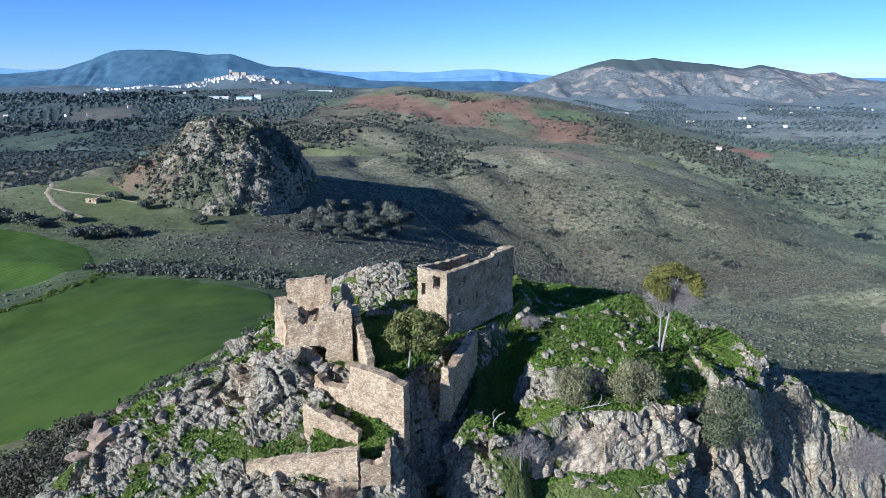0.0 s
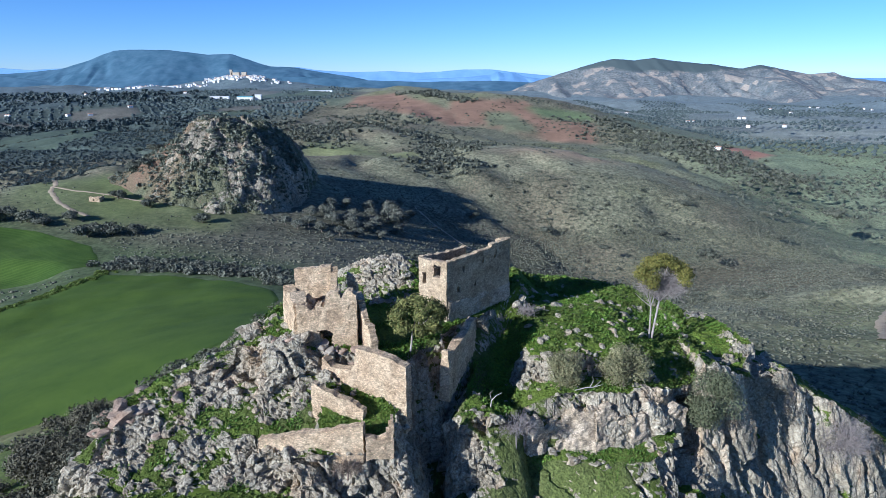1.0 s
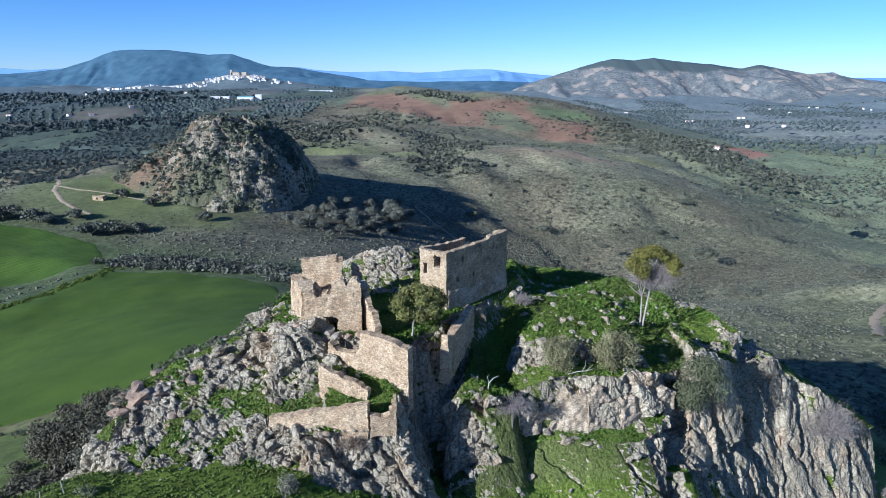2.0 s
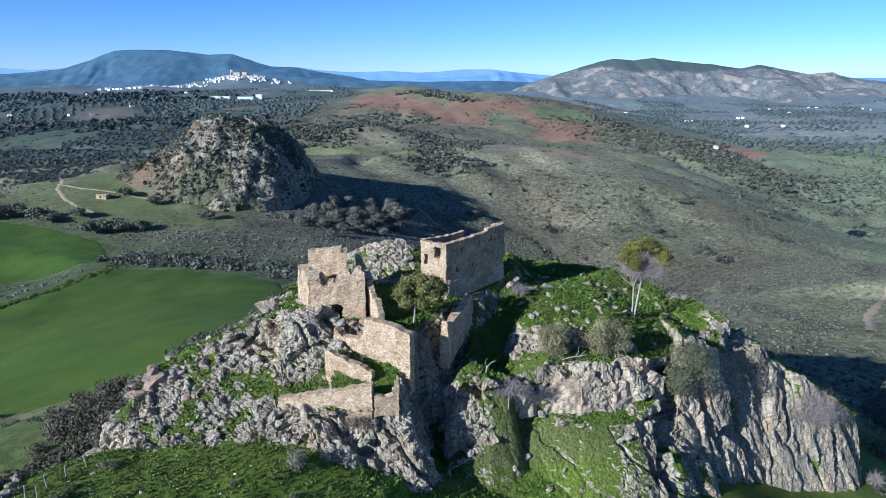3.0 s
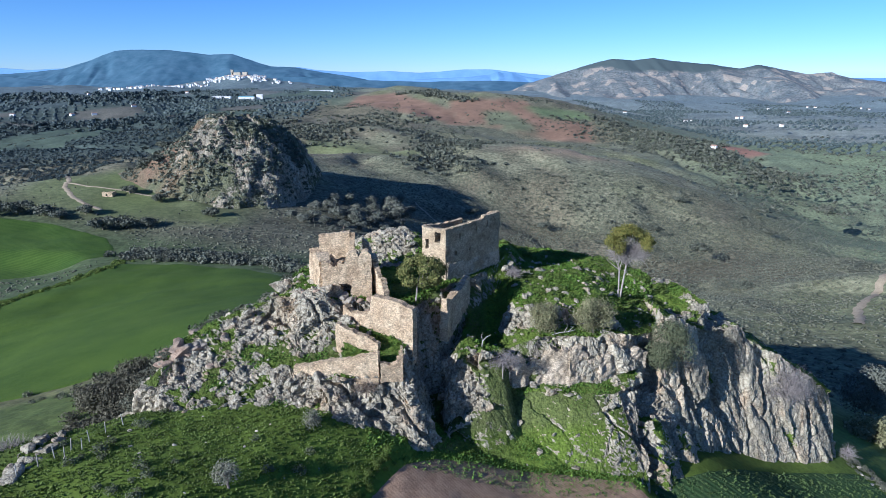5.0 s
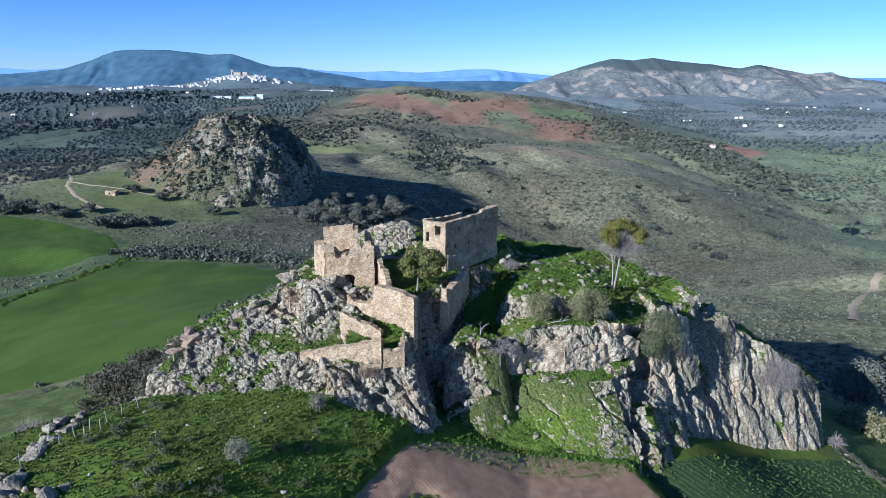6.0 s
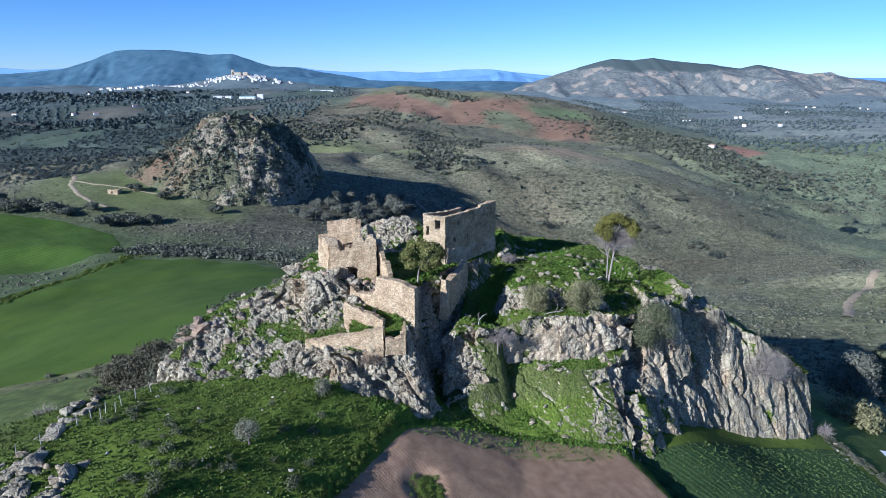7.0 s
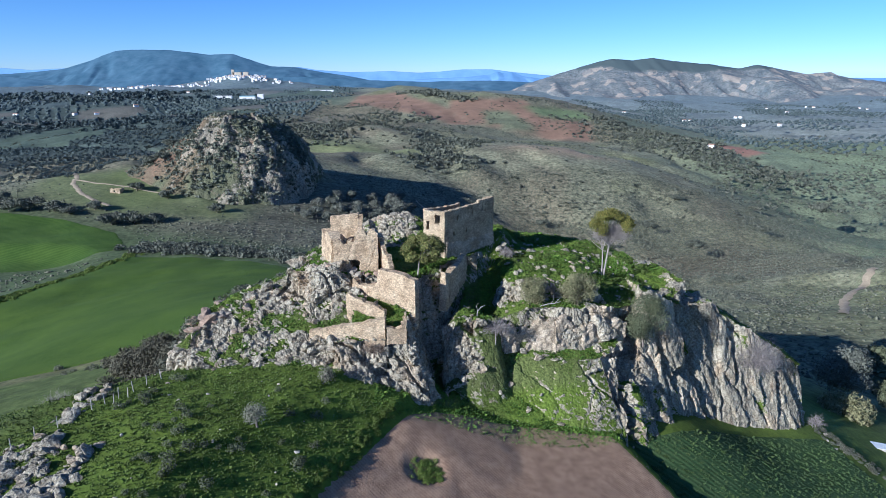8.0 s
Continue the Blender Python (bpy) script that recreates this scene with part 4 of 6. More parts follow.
wall_thing("outer_wall", "long low outer wall of weathered rubble", (-20.8, 58.4), (-8.7, 56.6), [(0, 57.4), (1, 58.4)], [(0, 59.9), (0.38, 61.1), (0.75, 62.0), (1, 62.9)], 1.0, MASONRY, (), 223, 0.25, 0.05, 0.35)
wall_thing("outer_wall", "end of the outer wall at the gully", (-8.5, 56.8), (-5.5, 57.2), [(0, 58.4), (1, 58.4)], [(0, 61.2), (0.75, 61.1), (0.85, 62.8), (1, 63.4)], 1.0, MASONRY, (), 224, 0.25, 0.0, 0.4)
wall_thing("spur_wall", "shaded spur wall climbing towards the keep", (0.2, 66.6), (4.0, 76.6), [(0, 60), (1, 63)], [(0, 67.0), (0.2, 66.2), (0.6, 66.6), (1, 67.2)], 1.1, MASONRY, (), 225, 0.28, 0.0, 0.4)
for k, (a, b, lo, hi) in enumerate((((6.2, 66.9), (10.6, 68.2), 53.6, 58.2), ((10.3, 68.2), (14.6, 69.6), 52.8, 57.6), ((14.4, 69.2), (19.7, 70.2), 51.6, 57.8), ((19.5, 70.2), (24.6, 70.9), 52.2, 57.2), ((24.4, 70.8), (29.2, 73.0), 51.8, 56.8), ((29.0, 72.9), (33.0, 74.9), 50.5, 56.0))):
    wall_thing("retaining_wall", "crumbling rubble retaining wall under the plateau", (a[0] + 0.3, a[1] - (1.1, 1.5, 0.8, 1.6, 1.0, 1.3)[k]), (b[0] + 0.3, b[1] - (1.5, 0.8, 1.6, 0.8, 1.4, 1.1)[k]), [(0, lo), (1, lo - 0.4)], [(0, hi - 0.6 * (k % 3)), (0.3 + 0.08 * k, hi - 0.2), (0.5 + 0.07 * k, hi - 1.8 + 0.2 * k), (1, hi - 0.4 - 0.5 * (k % 2))], 1.3, WORN_MASONRY, (), 231 + k, 0.25, 0.1, 1.8, 4.0)["group"] = "retaining walls"

# ---- plants ----
def tube(points, radii, sides=6):
    """A branch: rings of vertices along points."""
    pts = [Vector(p) for p in points]
    verts, faces = [], []
    for k, (p, r) in enumerate(zip(pts, radii)):
        way = (pts[min(k + 1, len(pts) - 1)] - pts[max(k - 1, 0)]).normalized()
        side = way.cross(Vector((0.3, 0.9, 0.1))).normalized()
        up = side.cross(way)
        for j in range(sides):
            a = 2 * math.pi * j / sides
            verts.append(p + side * (r * math.cos(a)) + up * (r * math.sin(a)))
        if k:
            for j in range(sides):
                o, q = (k - 1) * sides, k * sides
                faces.append((o + j, o + (j + 1) % sides, q + (j + 1) % sides, q + j))
    return np.array([tuple(v) for v in verts]), np.array(faces)


def joined(pieces):
    verts, faces, n = [], [], 0
    for v, f in pieces:
        verts.append(v)
        faces.append(f + n)
        n += len(v)
    return np.concatenate(verts), np.concatenate(faces)


def leaves(rng, lobes, count, size, flat=0.5):
    """Leaf sprays set in and on rounded lobes (x, y, z, rx, ry, rz), denser towards the skin."""
    lobes = np.array(lobes, float)
    weight = (lobes[:, 3] * lobes[:, 4]) ** 1.0
    pick = rng.choice(len(lobes), count, p=weight / weight.sum())
    d = rng.normal(size=(count, 3))
    d /= np.linalg.norm(d, axis=1)[:, None]
    rad = 1 - 0.45 * rng.random(count) ** 1.8
    lump = 1 + 0.22 * np.sin(d[:, 0] * 5 + pick) * np.sin(d[:, 1] * 5.3 + 2 * pick) + 0.15 * np.sin(d[:, 2] * 7 + pick)
    c = lobes[pick, :3] + d * lobes[pick, 3:] * (rad * lump)[:, None]
    n = d + rng.normal(size=(count, 3)) * 0.4
    n /= np.linalg.norm(n, axis=1)[:, None]
    a = np.cross(n, rng.normal(size=(count, 3)))
    a /= np.linalg.norm(a, axis=1)[:, None]
    b = np.cross(n, a)
    s = size * (0.6 + 0.8 * rng.random(count))[:, None]
    verts = np.stack([c - a * s, c + b * s * flat, c + a * s, c - b * s * flat + n * s * 0.25], 1).reshape(-1, 3)
    return verts, np.arange(count * 4).reshape(-1, 4)


def blob(rng, level=1):
    bm = bmesh.new()
    bmesh.ops.create_icosphere(bm, subdivisions=level, radius=1.0)
    v = np.array([x.co[:] for x in bm.verts])
    f = np.array([[x.index for x in g.verts] for g in bm.faces])
    bm.free()
    v = v * (0.72 + 0.5 * rng.random(len(v)))[:, None]
    v[:, 2] = np.maximum(v[:, 2], -0.35)
    return v, f


def scatter(templates, pos, size, tall, rng):
    """Many plants in one mesh: a template at each place, turned and sized at random."""
    verts, faces, n = [], [], 0
    which = rng.integers(0, len(templates), len(pos))
    for k, (tv, tf) in enumerate(templates):
        p, s, h = pos[which == k], size[which == k], tall[which == k]
        a = rng.random(len(p)) * 2 * math.pi
        c, q = np.cos(a)[:, None], np.sin(a)[:, None]
        x = (tv[None, :, 0] * c - tv[None, :, 1] * q) * s[:, None] + p[:, 0:1]
        y = (tv[None, :, 0] * q + tv[None, :, 1] * c) * s[:, None] + p[:, 1:2]
        z = tv[None, :, 2] * h[:, None] + p[:, 2:3]
        verts.append(np.stack([x, y, z], -1).reshape(-1, 3))
        faces.append((tf[None] + (np.arange(len(p)) * len(tv))[:, None, None]).reshape(-1, tf.shape[1]) + n)
        n += len(p) * len(tv)
    return np.concatenate(verts), np.concatenate(faces)


def stuff(name, verts, faces, mat, label, category, flat=True):
    return tagged(new(name, mesh_of(name, verts, faces, mat, flat)), label, category, kind="stuff")


def land_top(x, y):
    z = top_height(x, y)
    return np.maximum(z, np.where(np.hypot(x + 180, y - 510) < 260, crag_height(x, y), -99))


PINE_LEAF = leafy("pine_needles", (0.09, 0.10, 0.018), (0.25, 0.225, 0.05))
GREEN_PINE = leafy("green_pine_needles", (0.07, 0.088, 0.02), (0.215, 0.205, 0.06))
OLIVE_LEAF = leafy("olive_leaves", (0.14, 0.14, 0.065), (0.28, 0.265, 0.135))
PALE_LEAF = leafy("pale_grey_leaves", (0.15, 0.15, 0.10), (0.30, 0.29, 0.21))
GREY_OAK = leafy("grey_oak_leaves", (0.10, 0.105, 0.08), (0.19, 0.195, 0.15))
OAK_LEAF = leafy("oak_leaves", (0.07, 0.08, 0.04), (0.14, 0.15, 0.08))
HERB = leafy("herbs", (0.055, 0.115, 0.012), (0.19, 0.275, 0.036))
MEADOW = leafy("meadow_herbs", (0.075, 0.11, 0.016), (0.15, 0.19, 0.034))
SCRUB = leafy("scrub", (0.075, 0.08, 0.055), (0.16, 0.16, 0.108))
CRAG_BUSH = leafy("crag_bushes", (0.095, 0.105, 0.075), (0.20, 0.21, 0.15))
NEAR_SHRUB = leafy("near_shrubs", (0.055, 0.053, 0.034), (0.135, 0.125, 0.08))
DARK_SCRUB = leafy("dark_scrub", (0.066, 0.073, 0.053), (0.155, 0.16, 0.118))
# distant grove leaves, their green greyed and blued by painted-in air haze
HAZY_GROVE = leafy("hazy_grove_trees", (0.048, 0.066, 0.064), (0.095, 0.115, 0.108))
CROP = leafy("crop_leaves", (0.05, 0.082, 0.02), (0.088, 0.125, 0.034))
BARK = surface("bark", (0.12, 0.095, 0.075), (0.26, 0.22, 0.18), 0.4, 6, relief=0.7, stretch=(1, 1, 0.3))
DEAD_WOOD = surface("dead_wood", (0.30, 0.27, 0.24), (0.52, 0.48, 0.43), 0.4, 6, stretch=(1, 1, 0.3))
PALE_BARK = surface("pale_bark", (0.22, 0.19, 0.165), (0.40, 0.36, 0.32), 0.4, 6, relief=0.7, stretch=(1, 1, 0.3))
TWIGS = surface("grey_twigs", (0.20, 0.175, 0.16), (0.36, 0.32, 0.29), 0.5, 5)
BROWN_TWIGS = surface("brown_twigs", (0.15, 0.115, 0.085), (0.27, 0.215, 0.16), 0.5, 5)


def limbs(rng, base, fork, ends, r0, r1):
    """Trunk from base to fork, and a bent limb to each end."""
    base, fork = Vector(base), Vector(fork)
    mid = base.lerp(fork, 0.5) + Vector(rng.normal(size=3)) * 0.12
    out = [tube([base - Vector((0, 0, 0.4)), base, mid, fork], [r0 * 1.35, r0 * 1.1, r0 * 0.85, r1 * 1.3], 7)]
    for e in ends:
        e = Vector(e)
        m = fork.lerp(e, 0.45) + Vector(rng.normal(size=3)) * 0.25
        out.append(tube([fork, m, e], [r1, r1 * 0.65, r1 * 0.2], 5))
    return joined(out)


def twig_cloud(rng, centre, radii, count, length, width=0.03, drop=0.0):
    """Bare twigs: slender three-sided shoots that fan out from the heart of a shrub."""
    centre, radii = np.array(centre, float), np.array(radii, float)
    d = rng.normal(size=(count, 3))
    d[:, 2] = np.abs(d[:, 2]) * 0.9 - drop
    d /= np.linalg.norm(d, axis=1)[:, None]
    start = centre + d * radii * (rng.random((count, 1)) ** 0.7) * 0.75
    way = d * 0.7 + rng.normal(size=(count, 3)) * 0.6 + np.array((0, 0, 0.2))
    way /= np.linalg.norm(way, axis=1)[:, None]
    end = start + way * length * (0.5 + rng.random((count, 1)))
    a = np.cross(way, rng.normal(size=(count, 3)))
    a /= np.linalg.norm(a, axis=1)[:, None]
    b = np.cross(way, a)
    w = width
    verts = np.stack([start + a * w, start - a * w * 0.5 + b * w * 0.87, start - a * w * 0.5 - b * w * 0.87, end], 1).reshape(-1, 3)
    k = np.arange(count)[:, None] * 4
    return verts, np.concatenate([k + [0, 1, 3], k + [1, 2, 3], k + [2, 0, 3]])


def tree(name, label, category, wood, crown, wood_mat, leaf_mat, twigs=None, group=""):
    top = thing(name, label, category, group=group)
    part("trunk", mesh_of(name + "_trunk", *wood, wood_mat), top)
    part("crown", mesh_of(name + "_crown", *crown, leaf_mat, True), top)
    if twigs:
        part("dead_bough", mesh_of(name + "_twigs", *twigs, TWIGS, True), top, "bare grey dead branches")
    return top


rng = np.random.default_rng(7)
# tall pine on the plateau, its lower boughs dead
lobes = []
for k in range(46):
    a, q = rng.random() * 6.28, math.sqrt(rng.random())
    lobes.append((33.2 + 3.7 * q * math.cos(a), 85.4 + 3.5 * q * math.sin(a), 72.9 - 2.6 * q * q + 0.35 * rng.normal(), 1.0, 1.0, 0.7))
ends = [(l[0], l[1], l[2] - 0.4) for l in lobes[:16]]
wood = joined([limbs(rng, (31.95, 85.3, 59.6), (32.7, 85.4, 66.4), ends, 0.19, 0.12), limbs(rng, (31.65, 85.4, 59.6), (31.6, 85.6, 65.4), [(29.6, 85.2, 69.2), (30.6, 86.2, 70.2), (32.0, 84.8, 70.6), (29.0, 85.6, 67.6)], 0.16, 0.1)])
tree("pine_tree", "tall umbrella pine with dead lower boughs", "tree", wood, leaves(rng, lobes, 11000, 0.16), PALE_BARK, PINE_LEAF,
     twig_cloud(rng, (32.9, 85.3, 68.4), (4.4, 4.2, 2.2), 2600, 1.5, 0.02, 0.3))
# pine behind the curtain wall
lobes = []
for k in range(24):
    d = rng.normal(size=3)
    d /= np.linalg.norm(d)
    lobes.append((-3.3 + 2.9 * d[0], 70.6 + 2.6 * d[1], 69.9 + 1.9 * d[2], 1.1, 1.1, 0.9))
tree("pine_tree", "rounded green pine behind the curtain wall", "tree", limbs(rng, (-4.2, 69.6, 65.0), (-3.9, 70.1, 68.0), [l[:3] for l in lobes[:10]], 0.15, 0.1),
     leaves(rng, lobes, 9000, 0.17), PALE_BARK, GREEN_PINE)


def round_bush(name, label, c, r, count, mat, size=0.17, group=""):
    lobes = []
    for k in range(20):
        d = rng.normal(size=3)
        d /= np.linalg.norm(d)
        lobes.append((c[0] + r[0] * 0.62 * d[0], c[1] + r[1] * 0.62 * d[1], c[2] + r[2] * 0.62 * d[2], r[0] * 0.45, r[1] * 0.45, r[2] * 0.42))
    foot = (c[0], c[1], float(top_height(np.array(c[0]), np.array(c[1]))))
    return tree(name, label, "tree", limbs(rng, foot, (c[0], c[1], max(foot[2] + 0.6, c[2] - 0.5 * r[2])), [l[:3] for l in lobes[:8]], 0.16, 0.1), leaves(rng, lobes, count, size), BARK, mat, group=group)


round_bush("wild_olive", "rounded grey-green wild olive on the turf", (16.2, 71.4, 62.3), (2.7, 2.5, 2.6), 7500, OLIVE_LEAF, 0.13)
round_bush("wild_olive", "large rounded wild olive on the turf", (24.3, 72.3, 62.0), (3.5, 3.2, 2.9), 10000, OLIVE_LEAF, 0.13)
round_bush("holm_oak", "dark holm oak growing over the cliff", (37.5, 74.6, 55.6), (4.3, 3.8, 4.6), 13000, OAK_LEAF, 0.14)
round_bush("tall_oak", "big grey-green oak in the hollow", (116, 132, 16.0), (8.0, 7.0, 7.5), 7000, GREY_OAK, 0.32)
round_bush("tall_oak", "broad olive-green oak beside the ditch", (106, 115, 12.5), (7.2, 6.5, 6.0), 6200, OLIVE_LEAF, 0.38)
round_bush("hollow_oak", "shaded oak in the hollow", (132, 130, 9.0), (6, 6, 5), 3600, OAK_LEAF, 0.4)
round_bush("dark_shrub", "broad dark evergreen shrub below the rocks", (-62, 96, 40.0), (5.0, 4.0, 3.4), 4200, NEAR_SHRUB, 0.22)
round_bush("dark_shrub", "brown-grey shrub beside the limestone rocks", (-50, 69, 50.0), (4.6, 4.0, 3.2), 4200, NEAR_SHRUB, 0.2)
round_bush("grey_shrub", "grey shrub leaning on the limestone rocks", (-44.5, 64, 53.0), (3.4, 3.0, 2.6), 3600, NEAR_SHRUB, 0.17)
round_bush("dark_shrub", "dark shrub on the slope below the rocks", (-57, 73, 46.5), (4.2, 3.6, 3.0), 3600, NEAR_SHRUB, 0.2)
round_bush("grey_shrub", "broad grey shrub below the rocks", (-47.5, 76, 47.5), (5.2, 4.2, 3.6), 4600, NEAR_SHRUB, 0.2)


def bare_shrub(name, label, c, r, count, length, mat, drop=0.0, width=0.03):
    top = thing(name, label, "shrub")
    foot = float(land_top(np.array(float(c[0])), np.array(float(c[1]))))
    if drop < 0.2:
        c = (c[0], c[1], foot + 0.35 * r[2])
    part("bare_crown", mesh_of(name, *twig_cloud(rng, c, r, count, length, width, drop), mat, True), top)
    part("stem", mesh_of(name + "_stem", *tube([(c[0], c[1], foot - 0.5), (c[0] + 0.1, c[1], foot + 0.4), (c[0], c[1], max(c[2], foot + 0.8))], [0.14, 0.1, 0.05], 5), mat), top)
    return top


bare_shrub("bare_shrub", "leafless grey shrub sprawling over the cliff", (66, 87.5, 40), (6.0, 2.0, 6.5), 1500, 2.2, TWIGS, 0.3)
bare_shrub("bare_shrub", "leafless grey shrub on the rubble slope", (9, 64.4, 57.5), (3.2, 1.5, 2.2), 600, 1.3, TWIGS, 0.3, 0.025)
round_bush("grey_shrub", "pale feathery grey shrub on the knoll", (-23.5, 37.5, 57.6), (1.7, 1.5, 1.6), 1500, PALE_LEAF, 0.11)
round_bush("grey_shrub", "pale feathery grey shrub by the rock foot", (-17, 50.0, 56.6), (1.5, 1.4, 1.7), 1500, PALE_LEAF, 0.11)
bare_shrub("bare_shrub", "brown leafless shrub in the cliff hollow", (-10.5, 55.5, 54.5), (2.0, 1.2, 1.6), 420, 1.1, BROWN_TWIGS, 0.1, 0.025)
bare_shrub("bare_shrub", "leafless shrub at the end of the cliff", (84.5, 93, 27), (2.0, 1.8, 2.2), 320, 1.3, TWIGS, 0.0, 0.03)
bare_shrub("bare_tree", "small leafless tree beyond the fence", (-60, 55, 47), (3.2, 3.0, 3.4), 700, 1.8, TWIGS, 0.0, 0.03)
bare_shrub("bare_shrub", "grey shrub beside the keep wall", (12.6, 84.6, 66.6), (1.8, 1.6, 1.4), 520, 0.9, TWIGS, 0.0, 0.025)


def snag(label, points, branches):
    verts = [tube(points, np.linspace(0.09, 0.03, len(points)), 5)]
    for b in branches:
        verts.append(tube(b, np.linspace(0.05, 0.015, len(b)), 4))
    return tagged(new("dead_branch", mesh_of("dead_branch", *joined(verts), DEAD_WOOD)), label, "branch")


zs = lambda x, y: float(top_height(np.array(float(x)), np.array(float(y))))
z = zs(6.2, 67)
snag("bleached dead branch standing in the shade", [(6.0, 67, z - 0.3), (6.1, 67, z + 0.9), (6.7, 67.1, z + 1.6), (7.4, 67.2, z + 1.9)], [[(6.1, 67, z + 1.0), (5.9, 67, z + 1.9), (6.2, 66.9, z + 2.4)]])
z = zs(19, 70.6)
snag("bleached dead branch lying by the olives", [(17.2, 70.4, z + 0.1), (18.6, 70.3, z + 0.6), (19.8, 70.3, z + 0.7), (20.9, 70.4, z + 1.0)], [[(19.2, 70.3, z + 0.6), (19.6, 70.2, z + 1.6), (19.5, 70.2, z + 2.3)], [(19.8, 70.3, z + 0.7), (20.6, 70.1, z + 1.7)]])


# herbs on the plateau, the terraces and the knoll
def tuft(n, width, height):
    v, f = [], []
    for k in range(n):
        a = rng.random() * 6.28
        lean = 0.35 + 0.6 * rng.random()
        c, s = math.cos(a), math.sin(a)
        o = len(v)
        v += [(-s * width * 0.3, c * width * 0.3, -0.2), (s * width * 0.3, -c * width * 0.3, -0.2), (c * lean * 0.6 - s * width, s * lean * 0.6 + c * width, height * 0.75), (c * lean, s * lean, height * (0.6 + 0.5 * rng.random()))]
        f.append((o, o + 1, o + 3, o + 2))
    return np.array(v), np.array(f)


TUFTS = [tuft(6, 0.32, 1.0) for k in range(5)]


def cushion(r):
    """A low shrub far off: eight uneven faces."""
    v = np.array([(1, 0, 0.25), (0, 1, 0.25), (-1, 0, 0.25), (0, -1, 0.25), (0, 0, 1), (0, 0, -0.3)]) * (0.7 + 0.5 * r.random((6, 1)))
    return v + 0.15 * r.normal(size=(6, 3)), np.array([(0, 1, 4), (1, 2, 4), (2, 3, 4), (3, 0, 4), (1, 0, 5), (2, 1, 5), (3, 2, 5), (0, 3, 5)])


CUSHIONS = [cushion(rng) for k in range(12)]


def cover_with(name, n, box, want, size, tall, mat, label, category, templates, height=land_top, seed=1):
    r = np.random.default_rng(seed)
    x, y = r.uniform(box[0], box[1], n), r.uniform(box[2], box[3], n)
    ok = want(x, y, r)
    x, y = x[ok], y[ok]
    p = np.stack([x, y, height(x, y)], -1)
    s = r.uniform(*size, len(p)) * (0.7 + 0.6 * r.random(len(p)) ** 2)
    return stuff(name, *scatter(templates, p, s, s * r.uniform(*tall, len(p)), r), mat, label, category, templates is not CUSHIONS)


def on_rock(limit):
    def want(x, y, r):
        e = 0.3
        sl = np.hypot(rock_height(x + e, y) - rock_height(x - e, y), rock_height(x, y + e) - rock_height(x, y - e)) / (2 * e)
        return (rock_height(x, y) > ground_height(x, y)) & (turf_mask(x, y, rock_height(x, y), sl) + r.normal(size=len(x)) * 0.12 > limit) & (sl < 1.6) & (fbm(x, y, 3.5, 3, 86) > -0.22)
    return want


cover_with("plateau_herbs", 36000, (3, 50, 60, 106), on_rock(0.72), (0.15, 0.42), (0.5, 0.9), HERB, "lush green herbs covering the castle plateau", "herbs", TUFTS, seed=21)
cover_with("terrace_herbs", 30000, (-44, 4, 48, 100), on_rock(0.5), (0.18, 0.4), (0.5, 0.9), HERB, "green grass on the castle terraces", "grass", TUFTS, seed=22)
cover_with("knoll_herbs", 27000, (-62, -8, 4, 60), lambda x, y, r: (rock_height(x, y) < ground_height(x, y)) & (east_of(x, y, (-6, 51), (-17, 29)) < 0.3), (0.13, 0.36), (0.4, 0.9), MEADOW, "rough green meadow herbs on the knoll", "herbs", TUFTS, seed=23)
cover_with("apron_grass", 16000, (-10, 40, 46, 72), lambda x, y, r: (rock_height(x, y) < ground_height(x, y) + 0.2) & (y > 50.5 + 0.22 * x + 0.02 * np.maximum(0, x - 20) ** 2) & (east_of(x, y, (28, 64), (38.5, 47)) < -0.5), (0.18, 0.4), (0.4, 0.8), HERB, "bright grass between the ploughed soil and the rock", "grass", TUFTS, seed=24)
cover_with("bean_plants", 42000, (30, 100, 10, 92), lambda x, y, r: (outside(x, y, [(31.5, 63), (40, 66.5), (50, 72.5), (60, 79), (72, 84), (84, 88), (91, 77), (99, 57), (96, 30), (80, 10), (52, 10), (44, 36), (37.5, 52)]) < -0.5) & (r.random(len(x)) < 0.6 + 0.4 * np.sin((x * 0.55 + y * 0.83) * 3.2)), (0.25, 0.5), (0.6, 0.9), CROP, "leafy green crop plants in rows", "crop", TUFTS, seed=25)

# scrub on the valley sides
SMALL_BLOBS = [blob(rng, 0) for k in range(12)]

NEAR_BALLS = [leaves(rng, [(0, 0, 0.2, 0.8, 0.8, 0.7), (0.45, 0.2, 0.3, 0.5, 0.5, 0.5), (-0.4, 0.1, 0.1, 0.5, 0.5, 0.5), (0.1, -0.4, 0.4, 0.4, 0.4, 0.4)], 270, 0.1, 0.7) for k in range(4)]
LEAF_BALLS = [leaves(rng, [(0, 0, 0.2, 0.8, 0.8, 0.7), (0.4, 0.2, 0.3, 0.5, 0.5, 0.5), (-0.4, 0.1, 0.1, 0.5, 0.5, 0.5)], 150, 0.16, 0.8) for k in range(4)]
MID_BALLS = [leaves(rng, [(0, 0, 0.2, 0.75, 0.75, 0.65), (0.4, 0.2, 0.3, 0.5, 0.5, 0.45), (-0.4, 0.1, 0.1, 0.5, 0.5, 0.5)], 64, 0.23, 0.8) for k in range(5)]
FAR_BALLS = [leaves(rng, [(0, 0, 0.2, 0.75, 0.75, 0.65), (0.35, 0.2, 0.3, 0.5, 0.5, 0.45)], 20, 0.38, 0.85) for k in range(5)]
